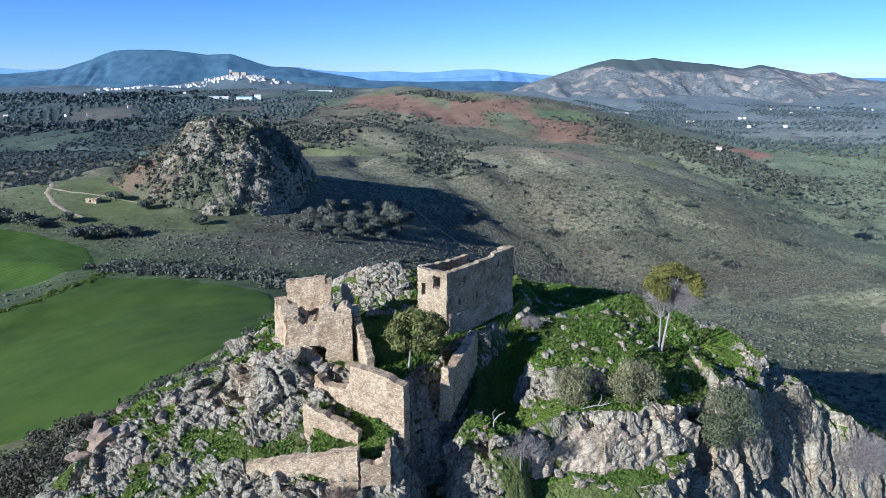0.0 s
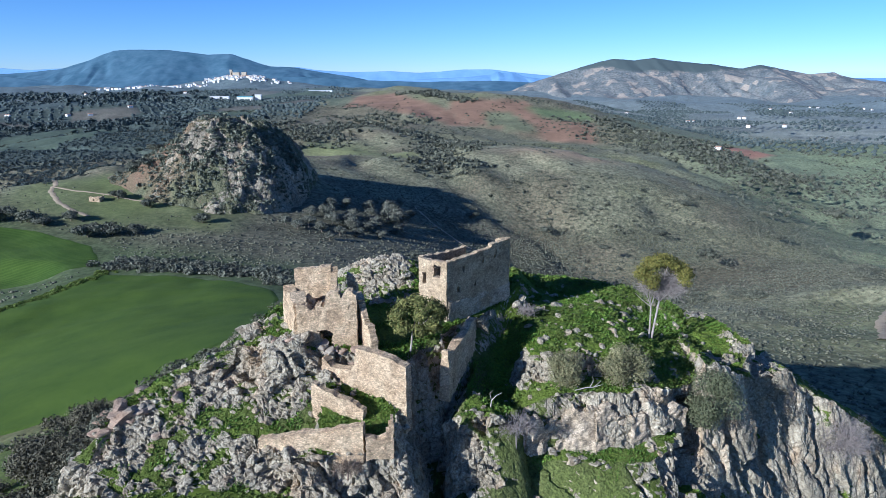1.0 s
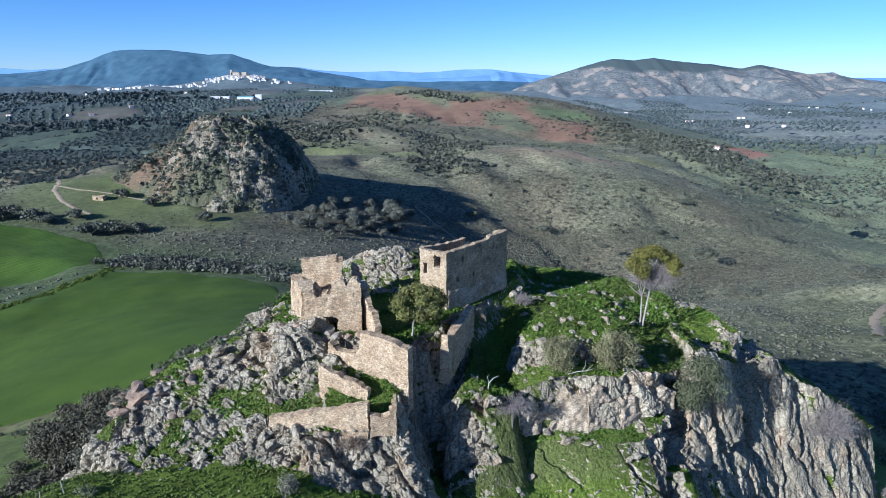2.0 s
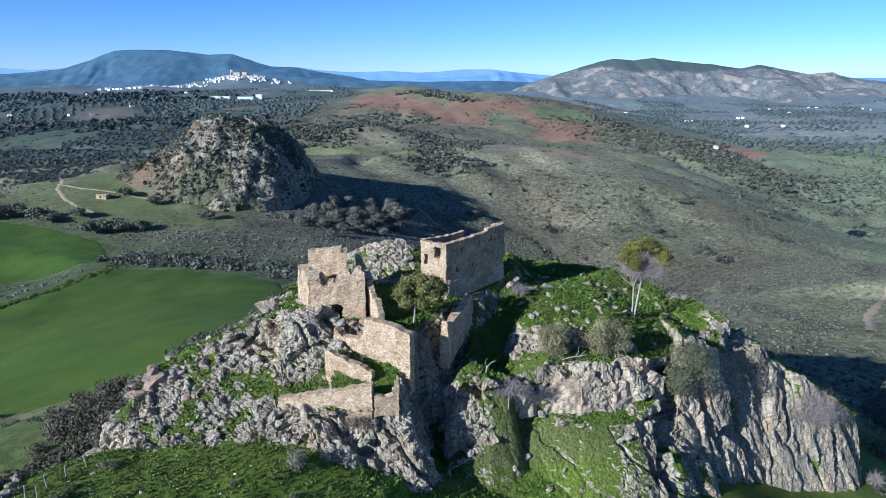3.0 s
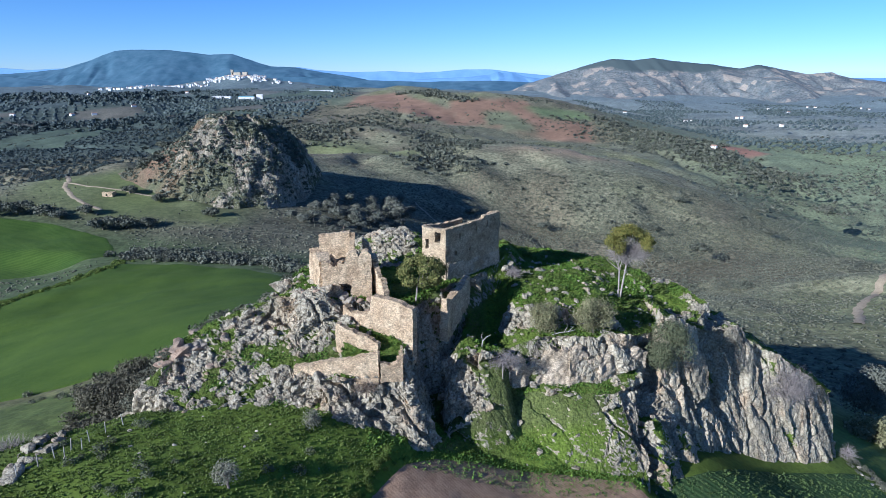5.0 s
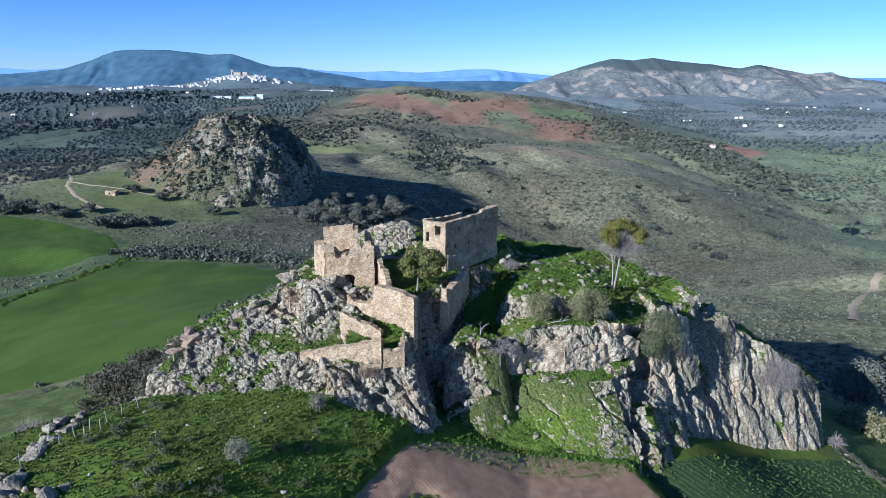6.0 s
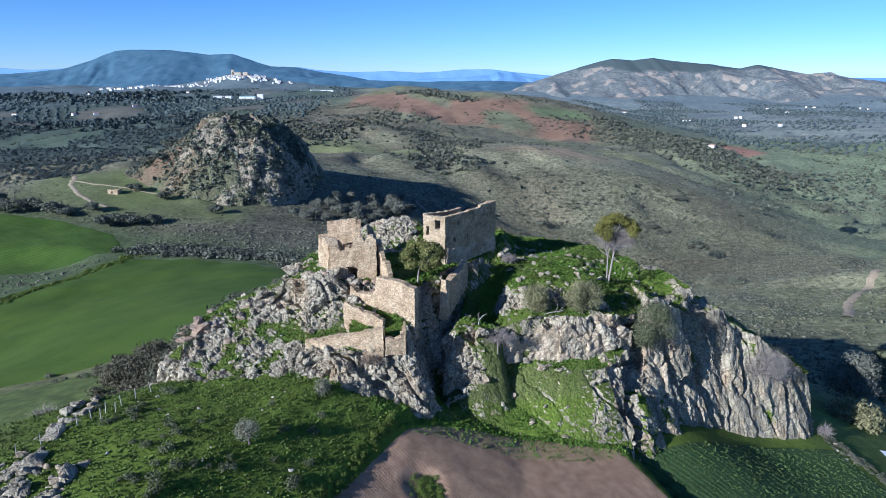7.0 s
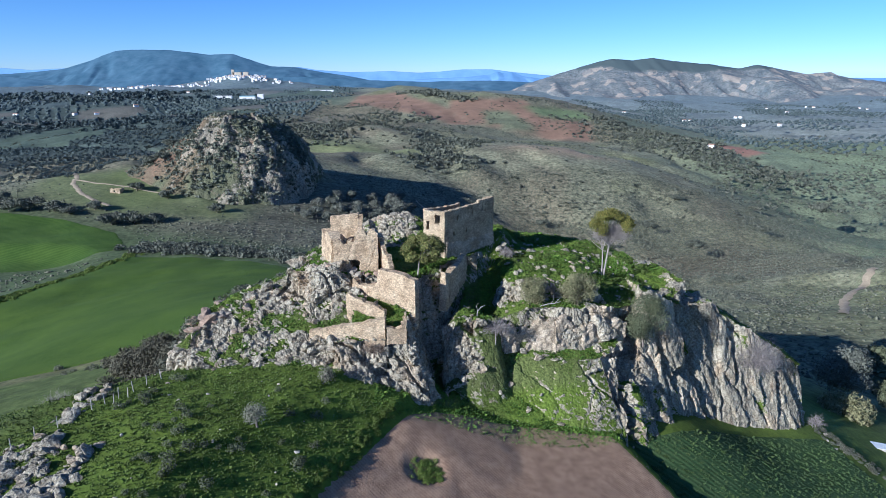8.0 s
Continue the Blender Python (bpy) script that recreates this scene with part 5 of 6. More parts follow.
in_fields = lambda x, y: np.minimum(outside(x, y, [(-62, 104), (-90, 96), (-135, 88), (-195, 120), (-210, 190), (-195, 240), (-178, 298), (-150, 296), (-118, 286), (-95, 272), (-66, 246), (-48, 190), (-46, 140)]),
                                    outside(x, y, [(-178, 318), (-196, 296), (-290, 265), (-345, 300), (-325, 385), (-250, 377), (-203, 356)]))


def wild(x, y, r):
    dens = (0.6 + 0.6 * fbm(x, y, 70, 3, 93)) * (1 - 0.75 * smooth(300, 420, x))
    meadow = outside(x, y, [(-330, 480), (-305, 415), (-225, 392), (-130, 390), (-130, 435), (-200, 460), (-240, 520), (-300, 540)])
    dens = dens * (0.4 + 0.6 * smooth(-60, 10, x)) * smooth(0.9, 1.15, np.hypot((x + 188) / 95, (y - 505) / 85))
    ok = (r.random(len(x)) < dens) & (in_fields(x, y) > 4) & (np.hypot(x - 10, y - 60) > 120) & (np.abs(x) < (y + 60) * 0.8)
    lane = outside(x, y, [(277, 351), (255, 326), (240, 310), (217, 284), (206, 265), (194, 249), (189, 252), (202, 268), (213, 287), (236, 312), (251, 328), (273, 353)])
    return ok & (lane > 2.5) & ((meadow > 0) | (r.random(len(x)) < 0.08))


cover_with("scrub_bushes", 190000, (-420, 560, 150, 760), wild, (0.4, 1.15), (0.7, 1.1), SCRUB, "low grey-green scrub scattered over the valley sides", "scrub", CUSHIONS, seed=31)
cover_with("far_scrub", 22000, (-700, 1000, 620, 1600), lambda x, y, r: (r.random(len(x)) < 0.06 + 1.6 * smooth(0.0, 0.45, fbm(x, y, 120, 4, 94))) & (np.abs(x) < (y + 60) * 0.8), (1.4, 3.4), (0.6, 0.9), DARK_SCRUB, "dark bushes and small oaks on the far slopes", "scrub", FAR_BALLS, seed=32)
cover_with("crag_bushes", 21000, (-310, -95, 400, 600), lambda x, y, r: (np.hypot((x + 182) / 0.85, y - 500) < 92) & (crag_height(x, y) > ground_height(x, y)) & (r.random(len(x)) < (0.14 - 0.1 * smooth(-190, -215, x)) + (0.9 - 0.5 * smooth(-190, -215, x)) * smooth(0.05, 0.4, fbm(x, y, 30, 4, 95))), (0.8, 2.6), (0.7, 1.0), CRAG_BUSH, "dark evergreen bushes on the rocky hill", "bushes", FAR_BALLS, seed=33)


def parcels(x, y):
    return cells(x + 25 * fbm(x, y, 60, 4, 91), y + 25 * fbm(x, y, 260, 4, 92), 150, 99)[1]


def olive_grove(name, label, box, gap, turn, keep, size, seed, balls=None):
    r = np.random.default_rng(seed)
    u, v = np.meshgrid(np.arange(-1500, 1500, gap), np.arange(-1500, 1500, gap))
    c, s = math.cos(radians(turn)), math.sin(radians(turn))
    x, y = (u * c - v * s).ravel() + (box[0] + box[1]) / 2, (u * s + v * c).ravel() + (box[2] + box[3]) / 2
    ok = (x > box[0]) & (x < box[1]) & (y > box[2]) & (y < box[3]) & (np.abs(x) < (y + 60) * 0.8)
    x, y = x[ok], y[ok]
    ok = keep(x, y, r)
    x, y = x[ok] + r.normal(size=ok.sum()) * gap * 0.14, y[ok] + r.normal(size=ok.sum()) * gap * 0.14
    p = np.stack([x, y, land_top(x, y) + size * 0.3], -1)
    q = np.full(len(p), size) * r.uniform(0.8, 1.2, len(p))
    return stuff(name, *scatter(balls or SMALL_BLOBS, p, q, q * 0.8, r), HAZY_GROVE, label, "olive grove")


olive_grove("olive_grove", "olive trees in straight rows in the valley", (-430, -292, 470, 640), 8, 20, lambda x, y, r: x < -300 + (y - 470) * 0.1, 2.5, 41, LEAF_BALLS)
olive_grove("olive_grove", "olive rows on the western plain", (-900, -330, 640, 1300), 11, 12, lambda x, y, r: (parcels(x, y) > 0.2) & (parcels(x, y) < 0.82), 2.9, 42, FAR_BALLS)
olive_grove("olive_grove", "far olive groves on the plain", (-2100, -300, 1300, 2700), 22, 30, lambda x, y, r: (parcels(x, y) > 0.3) & (parcels(x, y) < 0.75), 5.0, 43)
olive_grove("olive_grove", "olive groves in the eastern valley", (520, 2300, 1150, 2900), 20, 50, lambda x, y, r: (parcels(x, y) > 0.2) & (parcels(x, y) < 0.7), 4.4, 44)


# trees of the valley, one by one
def valley_tree(label, x, y, r, h, mat=GREY_OAK, group="valley oaks"):
    z = float(land_top(np.array(float(x)), np.array(float(y))))
    lobes = []
    for k in range(9):
        d = rng.normal(size=3)
        d /= np.linalg.norm(d)
        lobes.append((x + 0.55 * r * d[0], y + 0.55 * r * d[1], z + h * 0.62 + 0.22 * h * d[2], r * 0.5, r * 0.5, h * 0.25))
    return tree("oak_tree", label, "tree", limbs(rng, (x, y, z), (x, y, z + 0.35 * h), [l[:3] for l in lobes[:4]], 0.3, 0.18), leaves(rng, lobes, 1500, r * 0.07, 0.8), BARK, mat, group=group)


for x, y, r, h in ((-81, 447, 7, 9), (-66, 447, 6.5, 9), (-56, 452, 6, 8), (-40, 500, 9, 14), (-33, 512, 7, 11), (-46, 515, 8, 14), (-71, 418, 5, 7), (-84, 420, 5, 7),
                   (-95, 430, 6, 8), (-70, 470, 7, 9), (-88, 465, 7, 9), (-54, 478, 6, 8), (-60, 430, 5, 6), (-45, 440, 5, 6), (-100, 418, 5, 6), (-110, 425, 5, 6), (-75, 400, 4, 5), (-58, 490, 6, 9), (-48, 535, 7, 11), (-78, 500, 6, 8), (-62, 512, 6, 9), (-36, 475, 5, 7), (-30, 540, 6, 9), (-90, 490, 6, 8), (-50, 462, 5, 7), (-70, 455, 6, 8), (-42, 555, 7, 11), (-98, 452, 6, 8)):
    valley_tree("grey-green holm oak at the foot of the rocky hill", x, y, r, h)
for x, y, r, h in ((-278, 384, 9, 9), (-290, 380, 8, 8), (-262, 384, 7, 7), (-215, 366, 9, 8), (-203, 372, 8, 8), (-190, 376, 6, 6), (-250, 380, 6, 6), (-238, 390, 6, 6), (-305, 396, 8, 8),
                   (-232, 440, 6, 6), (-205, 430, 6, 6), (-160, 405, 6, 6), (-222, 470, 7, 6), (-238, 480, 7, 6), (-228, 500, 7, 6)):
    valley_tree("dark evergreen oak beside the meadow", x, y, r, h, DARK_SCRUB, "meadow oaks")
for x, y, r, h in ((107, 625, 8, 5), (216, 612, 8, 6), (235, 537, 10, 6), (203, 385, 8, 5), (445, 700, 12, 7), (276, 700, 10, 5), (30, 620, 7, 5), (150, 560, 5, 4), (330, 600, 9, 5), (370, 700, 9, 5)):
    valley_tree("lone dark bush on the scrub slope", x, y, r, h, DARK_SCRUB, "lone bushes")


def hedge(label, line, n, size, mat, seed, spread=3.0, balls=None):
    r = np.random.default_rng(seed)
    pts = np.array(line, float)
    seg = np.hypot(*np.diff(pts, axis=0).T)
    at = np.concatenate([[0], np.cumsum(seg)])
    t = r.random(n) * at[-1]
    x, y = np.interp(t, at, pts[:, 0]) + r.normal(size=n) * spread, np.interp(t, at, pts[:, 1]) + r.normal(size=n) * spread
    s = r.uniform(*size, n)
    p = np.stack([x, y, land_top(x, y) + 0.2 * s], -1)
    return stuff("hedge", *scatter(balls or LEAF_BALLS, p, s, s * r.uniform(0.7, 1.0, n), r), mat, label, "hedge")


cover_with("plateau_clumps", 4000, (9, 47, 70, 104), lambda x, y, r: on_rock(0.66)(x, y, r) & (fbm(x, y, 6, 3, 88) > -0.1), (0.35, 0.85), (0.5, 0.8), MEADOW, "leafy clumps of tall herbs on the plateau", "herbs", MID_BALLS, seed=26)
hedge("dark hedge of shrubs along the green field", [(-176, 314), (-158, 312), (-136, 304), (-110, 294), (-90, 286), (-66, 262), (-50, 250)], 260, (2.0, 4.2), DARK_SCRUB, 51, 4.5)
hedge("hedge between the green fields", [(-200, 205), (-186, 222), (-182, 240), (-176, 262), (-172, 285), (-170, 304)], 240, (0.7, 1.7), MEADOW, 52, 2.2)
hedge("scrub below the castle rock", [(-110, 92), (-92, 92), (-74, 92), (-58, 92), (-46, 84), (-36, 82), (-30, 86)], 50, (0.8, 2.0), SCRUB, 53, 3.5, NEAR_BALLS)
hedge("dark brown shrubs beside the rocks", [(-42, 74), (-50, 72), (-54, 66), (-50, 60), (-58, 60)], 90, (1.2, 2.6), NEAR_SHRUB, 62, 3.5, NEAR_BALLS)
hedge("dark scrub on the slope under the rocks", [(-64, 84), (-56, 76), (-52, 70)], 36, (1.0, 2.2), NEAR_SHRUB, 63, 3.0, NEAR_BALLS)
hedge("grey shrubs on the lower rocks", [(-46, 60), (-42, 66), (-40, 72), (-36, 78), (-30, 80)], 60, (0.9, 2.0), SCRUB, 60, 2.2, NEAR_BALLS)
hedge("dark shrubs on the knoll", [(-40, 48), (-38, 40), (-30, 34), (-34, 26), (-24, 30), (-20, 40)], 46, (0.5, 1.2), OAK_LEAF, 61, 4.5, NEAR_BALLS)
hedge("weeds along the field ditch", [(84, 92), (92, 84), (98, 70), (104, 54)], 110, (0.4, 1.0), SCRUB, 54, 1.4, NEAR_BALLS)
hedge("shrubs in the valley bed", [(-40, 330), (0, 400), (40, 450), (100, 480), (160, 440), (220, 400)], 240, (1.2, 3.2), DARK_SCRUB, 55, 14)
hedge("herbs round the hollow in the ploughed soil", [(-3.6, 41.5), (-2, 42.6), (-0.8, 41.6), (-2, 40.4), (-3.6, 41.5)], 100, (0.3, 0.7), MEADOW, 56, 0.7, NEAR_BALLS)
hedge("dark bank plants along the ploughed soil", [(-6.5, 50), (-11, 41), (-17, 29), (-22, 18)], 110, (0.3, 0.8), MEADOW, 57, 0.5, NEAR_BALLS)
hedge("dark oak wood on the ridge", [(330, 1400), (420, 1300), (470, 1190), (480, 1030), (520, 930)], 650, (3.0, 6.0), DARK_SCRUB, 71, 38, FAR_BALLS)
hedge("dark oak wood on the saddle", [(-10, 880), (20, 920), (40, 960), (-30, 1010)], 330, (2.5, 5.0), DARK_SCRUB, 72, 28, FAR_BALLS)
hedge("dark oak wood behind the rocky hill", [(-330, 900), (-240, 980), (-190, 1080), (-200, 1300), (-60, 1300)], 520, (3.0, 6.0), DARK_SCRUB, 73, 40, FAR_BALLS)
hedge("dark wood on the plain", [(-1900, 2400), (-1500, 2300), (-1200, 2500), (-900, 2100)], 420, (8.0, 15.0), HAZY_GROVE, 74, 110, FAR_BALLS)
hedge("dark wood on the western slopes", [(-900, 1300), (-700, 1250), (-560, 1350), (-420, 1200)], 420, (4.0, 8.0), HAZY_GROVE, 75, 60, FAR_BALLS)
hedge("dark oak wood on the saddle hill", [(-303, 1290), (-230, 1080), (-164, 992), (-226, 952)], 330, (2.5, 5.5), DARK_SCRUB, 76, 34, FAR_BALLS)
hedge("dark oaks climbing the middle slope", [(-61, 1071), (-14, 1100), (14, 935), (4, 796), (-16, 747), (39, 759)], 420, (2.5, 5.0), DARK_SCRUB, 77, 22, FAR_BALLS)
hedge("rocky oak knoll behind the red soil", [(-117, 1700), (-64, 1680), (-5, 1560), (60, 1480)], 160, (4, 8), DARK_SCRUB, 78, 12, FAR_BALLS)
hedge("oak wood along the eastern ridge", [(319, 1296), (369, 1228), (395, 1108), (433, 1025), (466, 991)], 520, (2.5, 5.0), DARK_SCRUB, 79, 30, FAR_BALLS)
hedge("brown shrubs at the field's lower edge", [(-76, 104), (-66, 98), (-59, 101), (-47, 104), (-40, 106)], 34, (1.0, 2.4), NEAR_SHRUB, 80, 2.6, NEAR_BALLS)
hedge("dark shrubs on the slope below the rocks", [(-50, 83), (-53, 77), (-58, 77), (-66, 88)], 50, (1.2, 2.6), NEAR_SHRUB, 81, 3.0, NEAR_BALLS)
hedge("shrubs behind the castle rock", [(-30, 100), (-12, 112), (10, 112), (30, 112), (45, 104)], 110, (0.8, 2.0), SCRUB, 58, 3, NEAR_BALLS)
hedge("tall shrubs at the hollow's far side", [(150, 150), (158, 175), (190, 200), (240, 235)], 110, (2.0, 4.0), OAK_LEAF, 59, 4)

# ---- stones ----
def boulder_mesh(name, r, mat, level=2):
    """A weathered block: a ball cut by flat planes, then roughened."""
    bm = bmesh.new()
    bmesh.ops.create_icosphere(bm, subdivisions=level, radius=1.0)
    cuts = [(Vector(r.normal(size=3)).normalized(), 0.46 + 0.3 * r.random()) for k in range(10)]
    for v in bm.verts:
        for n, d in cuts:
            over = v.co.dot(n) - d
            if over > 0:
                v.co -= n * over * 0.95
        v.co *= 1 + 0.24 * (r.random() - 0.5)
        v.co.x *= 1.25
    me = bpy.data.meshes.new(name)
    bm.to_mesh(me)
    bm.free()
    me.materials.append(mat)
    return me


STONE = surface("pale_stone", (0.26, 0.225, 0.17), (0.62, 0.555, 0.43), 0.9, 7, relief=0.8, depth=0.08)
RED_STONE = surface("red_stone", (0.20, 0.14, 0.095), (0.46, 0.35, 0.25), 1.2, 7, relief=0.9, depth=0.12, tint=(0.30, 0.265, 0.21))
stone_rng = np.random.default_rng(77)
PALE = [boulder_mesh("stone", stone_rng, STONE) for k in range(5)]
GREY = [boulder_mesh("boulder", stone_rng, BARE_ROCK) for k in range(6)]
RED = [boulder_mesh("red_boulder", stone_rng, RED_STONE) for k in range(3)]


def stones(name, meshes, n, box, want, size, label, group, seed, sink=0.6):
    r = np.random.default_rng(seed)
    x, y = r.uniform(box[0], box[1], n * 8), r.uniform(box[2], box[3], n * 8)
    ok = want(x, y, r)
    x, y = x[ok][:n], y[ok][:n]
    z = land_top(x, y)
    for a, b, c in zip(x, y, z):
        s = size[0] + (size[1] - size[0]) * r.random() ** 2.2
        ob = new(name, meshes[r.integers(len(meshes))])
        ob.matrix_world = Matrix.LocRotScale((a, b, c + s * (0.5 - sink) * 0.6), Euler((r.normal() * 0.3, r.normal() * 0.3, r.random() * 6.28)), (s, s * (0.7 + 0.4 * r.random()), s * (0.35 + 0.45 * r.random())))
        tagged(ob, label, "stone", group)


plat = lambda x, y, r: outside(x, y, [(8, 72), (14, 72), (31, 76), (42, 81), (45, 88), (36, 100), (14, 102)]) < 0
stones("stone", GREY, 190, (8, 46, 71, 103), plat, (0.28, 1.1), "white limestone stone in the green turf", "stones in the turf", 61)
stones("stone", GREY, 70, (10.5, 22, 72.4, 76.5), lambda x, y, r: np.abs(y - 73.6 - 0.16 * (x - 13)) < 1.6, (0.3, 1.0), "pale limestone block on the slope below the keep", "stones below the keep", 62)
stones("boulder", GREY, 120, (-43, -4, 50, 66), lambda x, y, r: (rock_height(x, y) > ground_height(x, y)) & (turf_mask(x, y, rock_height(x, y), 0.6) < 0.85), (0.25, 0.9), "grey limestone boulder on the rocky slope", "boulders on the slope", 63)
stones("boulder", GREY, 36, (-31, -20, 65, 76), lambda x, y, r: (rock_height(x, y) > ground_height(x, y)), (0.5, 1.5), "rounded limestone boulder below the broken tower", "boulders below the tower", 64)
stones("red_boulder", RED, 22, (-21, -10, 67.6, 70.0), lambda x, y, r: x < 99, (0.5, 1.3), "tumbled reddish block at the foot of the broken tower", "tower rubble", 74)
stones("red_boulder", RED, 16, (-41, -32, 60, 68), lambda x, y, r: x < 99, (0.8, 1.8), "reddish limestone boulder at the edge of the rocks", "red boulders", 65)
stones("outcrop", GREY, 150, (-56, -38, 12, 48), lambda x, y, r: np.abs(x + 48 + 0.05 * (y - 40)) < 1.5 + 3.2 * smooth(38, 22, y), (0.35, 1.5), "grey limestone outcrop on the knoll's rim", "knoll rocks", 66)
stones("outcrop", GREY, 140, (-52, -40, 17, 32), lambda x, y, r: x < 99, (0.5, 1.6), "big pale limestone outcrop on the knoll", "knoll rocks", 72)
stones("boulder", GREY, 20, (-22, -6, 54.6, 56.6), lambda x, y, r: x < 99, (0.3, 1.0), "limestone rubble at the foot of the outer wall", "wall rubble", 73)
stones("stone", PALE, 40, (-44, -14, 20, 52), lambda x, y, r: x < 99, (0.15, 0.45), "small pale stone in the meadow", "meadow stones", 67)
stones("boulder", GREY, 80, (-3, 34, 56, 72), lambda x, y, r: (rock_height(x, y) > ground_height(x, y)), (0.3, 0.9), "limestone block on the slope below the cliff", "slope blocks", 68)
stones("stone", PALE, 24, (84, 104, 54, 93), lambda x, y, r: np.abs(outside(x, y, [(84, 91), (92, 82), (104, 54), (80, 40)])) < 1.5, (0.3, 0.8), "pale stone heaped along the ditch", "ditch stones", 69)
stones("boulder", GREY, 14, (-14, -3, 88, 97), lambda x, y, r: x < 99, (0.5, 1.3), "pale lichened rock behind the keep", "rocks behind the keep", 70)

# ---- the fence on the knoll ----
POST = surface("post_concrete", (0.34, 0.32, 0.28), (0.52, 0.49, 0.43), 0.5, 6)
WIRE = surface("rusty_wire", (0.12, 0.10, 0.09), (0.22, 0.2, 0.18), 0.3, 5, 0.6)


def post_mesh():
    bm = bmesh.new()
    bmesh.ops.create_cone(bm, cap_ends=True, segments=7, radius1=0.065, radius2=0.055, depth=2.0)
    bmesh.ops.bevel(bm, geom=[e for e in bm.edges if abs(e.verts[0].co.z - e.verts[1].co.z) < 1e-4], offset=0.015, segments=1, affect="EDGES")
    me = bpy.data.meshes.new("post")
    bm.to_mesh(me)
    bm.free()
    me.materials.append(POST)
    return me


fence = thing("fence", "leaning pale posts with sagging wire on the knoll", "fence")
post = post_mesh()
line = [(-40.5, 48.8), (-41.6, 46.8), (-42.7, 45.0), (-43.8, 43.2), (-44.7, 41.3), (-45.5, 39.6), (-46.6, 37.6), (-47.6, 35.6), (-49.1, 33.4), (-50.5, 31.1)]
tops = []
for x, y in line:
    p = part("post", post, fence)
    z = zs(x, y)
    tilt = (rng.normal() * 0.06, rng.normal() * 0.06)
    p.matrix_world = Matrix.LocRotScale((x, y, z + 0.65), Euler((*tilt, 0)), None)
    tops.append((x, y, z))
for h in (0.6, 1.1, 1.5):
    part("wire", mesh_of("wire", *tube([(x, y, z + h) for x, y, z in tops], [0.012] * len(tops), 4), WIRE), fence)
for x, y in ((-42.4, 43.0), (-43.4, 41.2)):
    p = new("loose_post", post)
    p.matrix_world = Matrix.LocRotScale((x, y, zs(x, y) + 0.6), Euler((0.05, 0.1, 0)), None)
    tagged(p, "single pale post standing beside the fence", "post")


# ---- tracks ----
def track(name, label, line, width, mat, lift=0.25):
    pts = [Vector((x, y, 0)) for x, y in line]
    fine = []
    for a, b in zip(pts, pts[1:]):
        n = max(2, int((b - a).length / 3))
        fine += [a.lerp(b, k / n) for k in range(n)]
    fine.append(pts[-1])
    verts = []
    for k, p in enumerate(fine):
        way = (fine[min(k + 1, len(fine) - 1)] - fine[max(k - 1, 0)]).normalized()
        side = Vector((-way.y, way.x, 0))
        for s in (-1, -0.4, 0.4, 1):
            q = p + side * (s * width / 2 * (1 + 0.25 * math.sin(k * 1.7 + s)))
            verts.append((q.x, q.y, float(land_top(np.array(q.x), np.array(q.y))) + (lift if abs(s) < 1 else lift * 0.2)))
    me = mesh_of(name, verts, grid_faces(len(fine), 4), mat)
    return tagged(new(name, me), label, "track", kind="structure")


EARTH = surface("track_earth", (0.27, 0.22, 0.145), (0.42, 0.345, 0.235), 3.0, 6)
track("farm_track", "pale earth farm track below the rocky hill", [(-318, 505), (-306, 489), (-292, 468), (-287, 452), (-266, 425), (-250, 411), (-232, 400)], 3.4, EARTH, 0.35)
track("farm_track", "pale earth path across the meadow", [(-292, 462), (-270, 452), (-245, 446), (-215, 440)], 2.0, EARTH, 0.35)
track("valley_track", "pale dirt track climbing the valley side", [(275, 352), (253, 327), (238, 311), (215, 285), (204, 266), (192, 250)], 4.6, EARTH, 0.8)
track("hill_path", "thin pale path on the scrub slope", [(-28, 590), (-10, 560), (8, 540), (25, 520)], 2.5, EARTH, 0.5)


# ---- houses ----
WHITEWASH = surface("whitewash", (0.70, 0.69, 0.66), (0.85, 0.84, 0.81), 4, 5)
TILES = surface("roof_tiles", (0.30, 0.19, 0.13), (0.45, 0.30, 0.22), 2, 6)
GREY_ROOF = surface("grey_roof", (0.45, 0.50, 0.53), (0.60, 0.64, 0.66), 3, 5)
BLUE_ROOF = surface("blue_roof", (0.16, 0.36, 0.42), (0.22, 0.45, 0.50), 3, 5, 0.5)
DARK_HOLE = surface("dark_opening", (0.03, 0.03, 0.03), (0.05, 0.05, 0.05), 1, 4)


def box_mesh(name, lo, hi, mat):
    x0, y0, z0 = lo
    x1, y1, z1 = hi
    v = [(x0, y0, z0), (x1, y0, z0), (x1, y1, z0), (x0, y1, z0), (x0, y0, z1), (x1, y0, z1), (x1, y1, z1), (x0, y1, z1)]
    f = [(0, 3, 2, 1), (4, 5, 6, 7), (0, 1, 5, 4), (1, 2, 6, 5), (2, 3, 7, 6), (3, 0, 4, 7)]
    return mesh_of(name, v, f, mat, True)


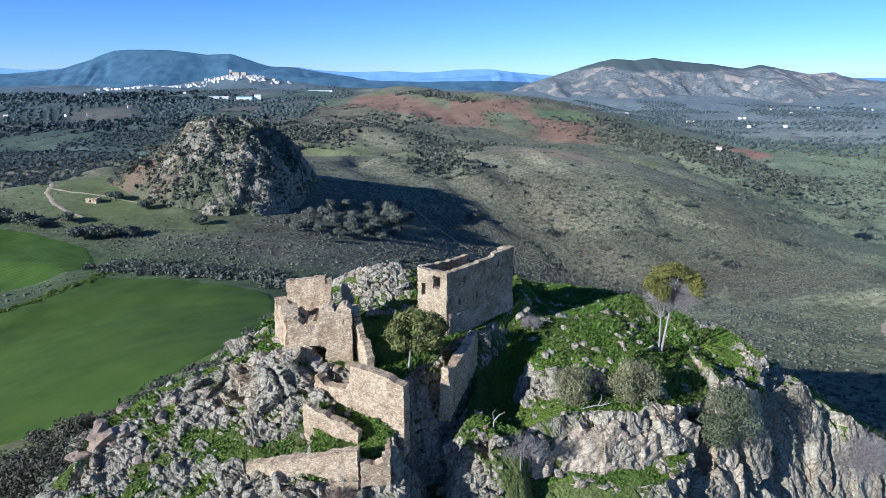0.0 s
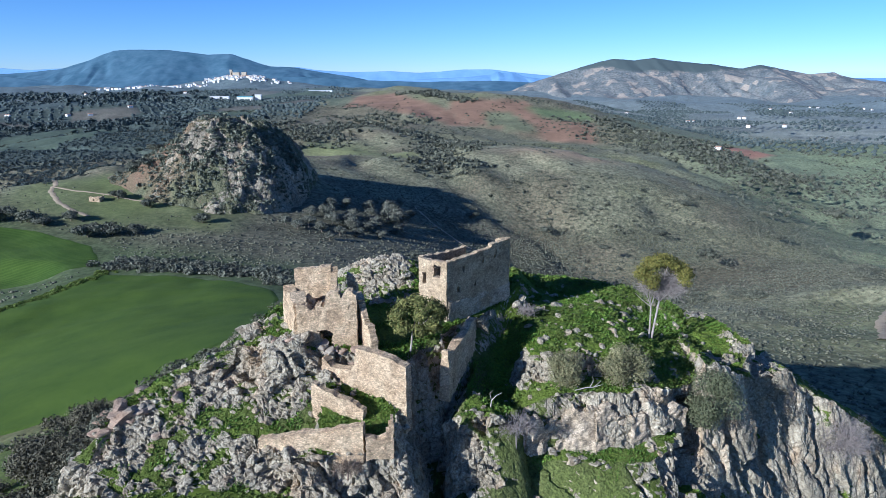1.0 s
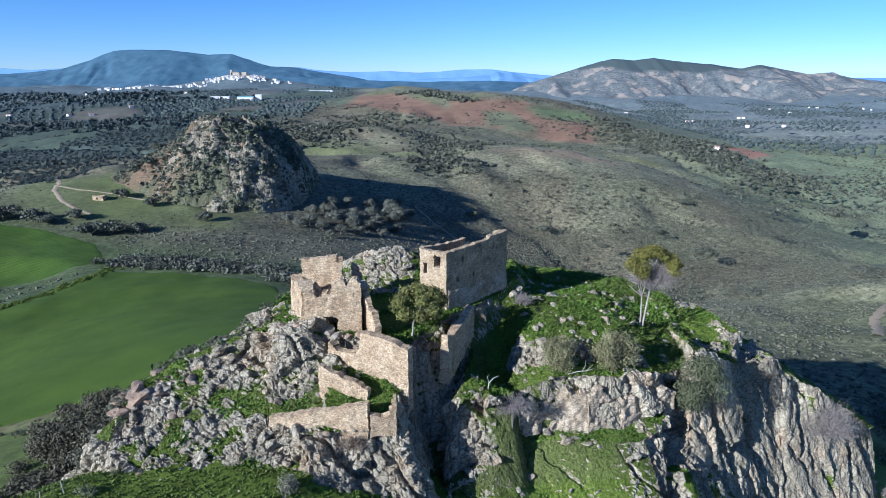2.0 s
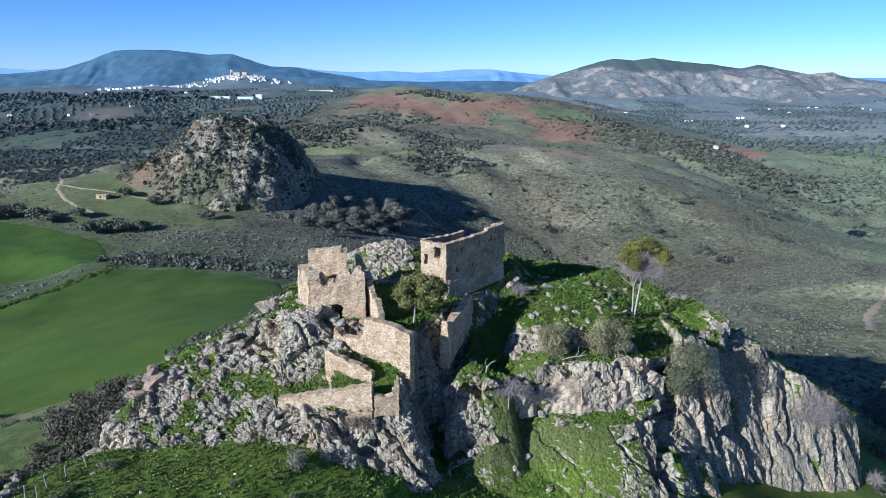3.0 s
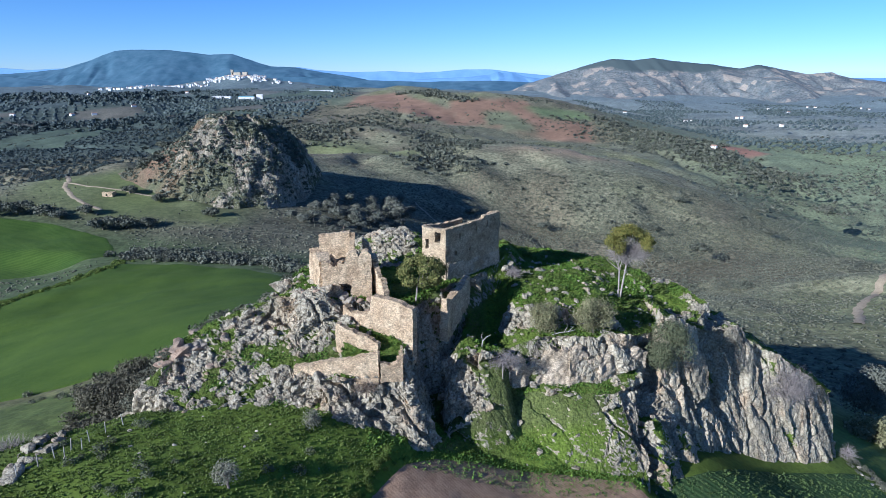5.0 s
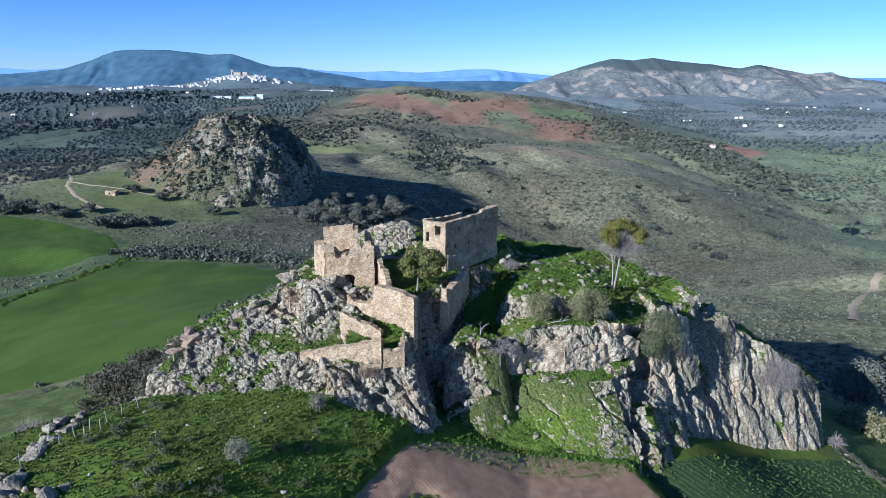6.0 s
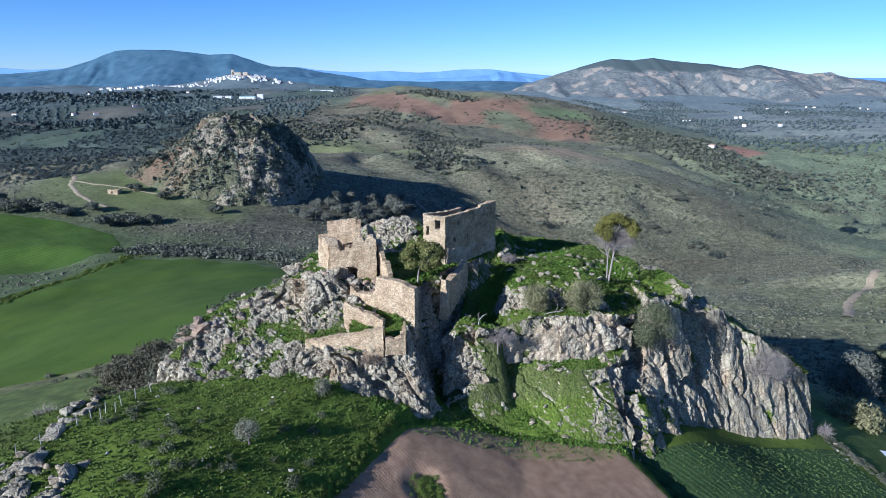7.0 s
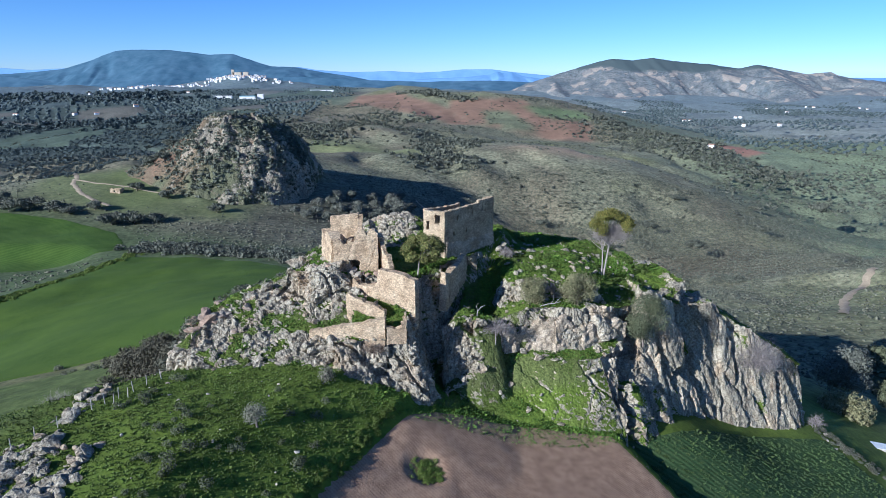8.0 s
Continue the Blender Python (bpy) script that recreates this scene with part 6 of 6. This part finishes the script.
def roof_mesh(name, w, d, z, rise, mat, over=0.3):
    w, d = w / 2 + over, d / 2 + over
    v = [(-w, -d, z), (w, -d, z), (w, d, z), (-w, d, z), (-w, 0, z + rise), (w, 0, z + rise), (-w, -d, z - 0.2), (w, -d, z - 0.2), (w, d, z - 0.2), (-w, d, z - 0.2)]
    v = np.array(v)
    q = [(0, 1, 5, 4), (2, 3, 4, 5), (6, 7, 1, 0), (8, 9, 3, 2), (6, 9, 8, 7), (1, 7, 8, 2), (0, 3, 9, 6)]
    t = [(1, 2, 5, 5), (3, 0, 4, 4)]
    me = bpy.data.meshes.new(name)
    me.from_pydata([tuple(p) for p in v], [], [f for f in q] + [f[:3] for f in t])
    me.materials.append(mat)
    return me


def house(w, d, h, roof_mat, windows=True):
    top = thing("house", "small whitewashed house with a pitched roof", "house")
    walling = part("wall", box_mesh("house_wall", (-w / 2, -d / 2, -3), (w / 2, d / 2, h), WHITEWASH), top)
    part("roof", roof_mesh("house_roof", w, d, h + 0.2, d * 0.22, roof_mat), top)
    if windows:
        for k in range(2):
            part("window", box_mesh("house_window", (-w * 0.3 + k * w * 0.5 - 0.6, -d / 2 - 0.05, h * 0.45), (-w * 0.3 + k * w * 0.5 + 0.6, -d / 2 + 0.1, h * 0.45 + 1.5), DARK_HOLE), walling)
    return top


town_rng = np.random.default_rng(5)
kinds = [house(11, 8, 6, TILES), house(15, 9, 7, GREY_ROOF), house(9, 8, 8, TILES)]
spots = []
while len(spots) < 290:
    t = town_rng.random()
    if town_rng.random() < 0.62:
        x, y = -1106 + town_rng.normal() * 72, 3500 + town_rng.normal() * 42
    else:
        x, y = -1750 + 950 * t, 3290 + 170 * t + town_rng.normal() * 35
    spots.append((x, y))
for k, (x, y) in enumerate(spots):
    m = pose(x, y, float(land_top(np.array(x), np.array(y))) + 1, 0, 0, town_rng.random() * 180)
    if k < 3:
        kinds[k].matrix_world = m
        tagged(kinds[k], "whitewashed house of the distant hill town", group="houses of the white town")
    else:
        copy_thing(kinds[k % 3], m)
farm = house(11, 7, 3.6, TILES)
tagged(farm, "lone white farmhouse among olive groves", group="farmhouses")
spots = [(764, 2004), (785, 2012), (1025, 2225), (1045, 2230), (1382, 2730), (1350, 2502), (1534, 2704), (1560, 2690), (488, 1124), (634, 2228), (1746, 2627), (1720, 2640), (1014, 1901), (902, 1892), (-1033, 1527), (-854, 1559), (-906, 1555), (-890, 1484), (-1385, 2520), (-971, 2449), (-794, 1641)]
for k, (x, y) in enumerate(spots):
    m = pose(x, y, float(land_top(np.array(float(x)), np.array(float(y)))) + 0.5, 0, 0, 20 + 37 * k)
    if k == 0:
        farm.matrix_world = m
    else:
        copy_thing(farm, m)


def long_shed(label, x, y, w, d, h, turn, roof):
    top = thing("long_shed", label, "building")
    part("wall", box_mesh("shed_wall", (-w / 2, -d / 2, -4), (w / 2, d / 2, h), WHITEWASH), top)
    part("roof", roof_mesh("shed_roof", w, d, h + 0.2, 2.0, roof), top)
    top.matrix_world = pose(x, y, float(land_top(np.array(float(x)), np.array(float(y)))), 0, 0, turn)


long_shed("long white works hall on the plain", -720, 2090, 60, 22, 9, 8, WHITEWASH)
long_shed("works hall with a blue-green roof", -650, 2130, 50, 22, 9, 8, BLUE_ROOF)
long_shed("tall white silo building beside the works", -612, 2150, 20, 18, 17, 8, WHITEWASH)
long_shed("row of pale sheds behind the works", -470, 2500, 90, 16, 8, 0, GREY_ROOF)

# ruined hut on the meadow, church of the town, trough by the ditch
hut = thing("stone_hut", "roofless stone hut on the meadow", "hut")
hx, hy = -243, 433
hz = float(land_top(np.array(float(hx)), np.array(float(hy))))
part("wall", wall_mesh("hut_wall", (hx - 4, hy - 3), (hx + 3, hy - 3), [(0, hz - 1), (1, hz - 1)], [(0, hz + 3), (0.5, hz + 3.4), (1, hz + 2.4)], 0.6, MASONRY, [(3, hz + 1, 1.2, 2)], 301, 0.4), hut)
part("wall", wall_mesh("hut_wall", (hx + 3, hy - 3), (hx + 3, hy + 3), [(0, hz - 1), (1, hz - 1)], [(0, hz + 2.4), (1, hz + 3)], 0.6, MASONRY, (), 302, 0.4), hut)
part("wall", wall_mesh("hut_wall", (hx - 4, hy + 3), (hx - 4, hy - 3), [(0, hz - 1), (1, hz - 1)], [(0, hz + 2), (1, hz + 3)], 0.6, MASONRY, (), 303, 0.4), hut)
part("wall", wall_mesh("hut_wall", (hx + 3, hy + 3), (hx - 4, hy + 3), [(0, hz - 1), (1, hz - 1)], [(0, hz + 3), (1, hz + 2)], 0.6, MASONRY, (), 304, 0.4), hut)
church = thing("church", "pale stone church and castle above the white town", "church")
cz = float(land_top(np.array(-1100.0), np.array(3500.0)))
part("nave", box_mesh("nave", (-1130, 3490, cz - 5), (-1085, 3510, cz + 24), STONE), church)
part("belfry", box_mesh("belfry", (-1135, 3490, cz - 5), (-1122, 3503, cz + 38), STONE), church)
part("keep", box_mesh("town_keep", (-1075, 3495, cz - 5), (-1050, 3512, cz + 26), STONE), church)

# ---- the covered trough beside the ditch ----
trough = thing("water_trough", "long pale metal-covered trough beside the ditch", "trough", 104, 96, zs(104, 96))
part("basin", box_mesh("basin", (-4.0, -1.2, -0.6), (4.0, 1.2, 0.9), POST), trough)
part("cover", box_mesh("cover", (-4.2, -1.4, 0.9), (4.2, 1.4, 1.0), GREY_ROOF), trough, "flat pale metal cover")
trough.rotation_euler = (0, 0, radians(-20))
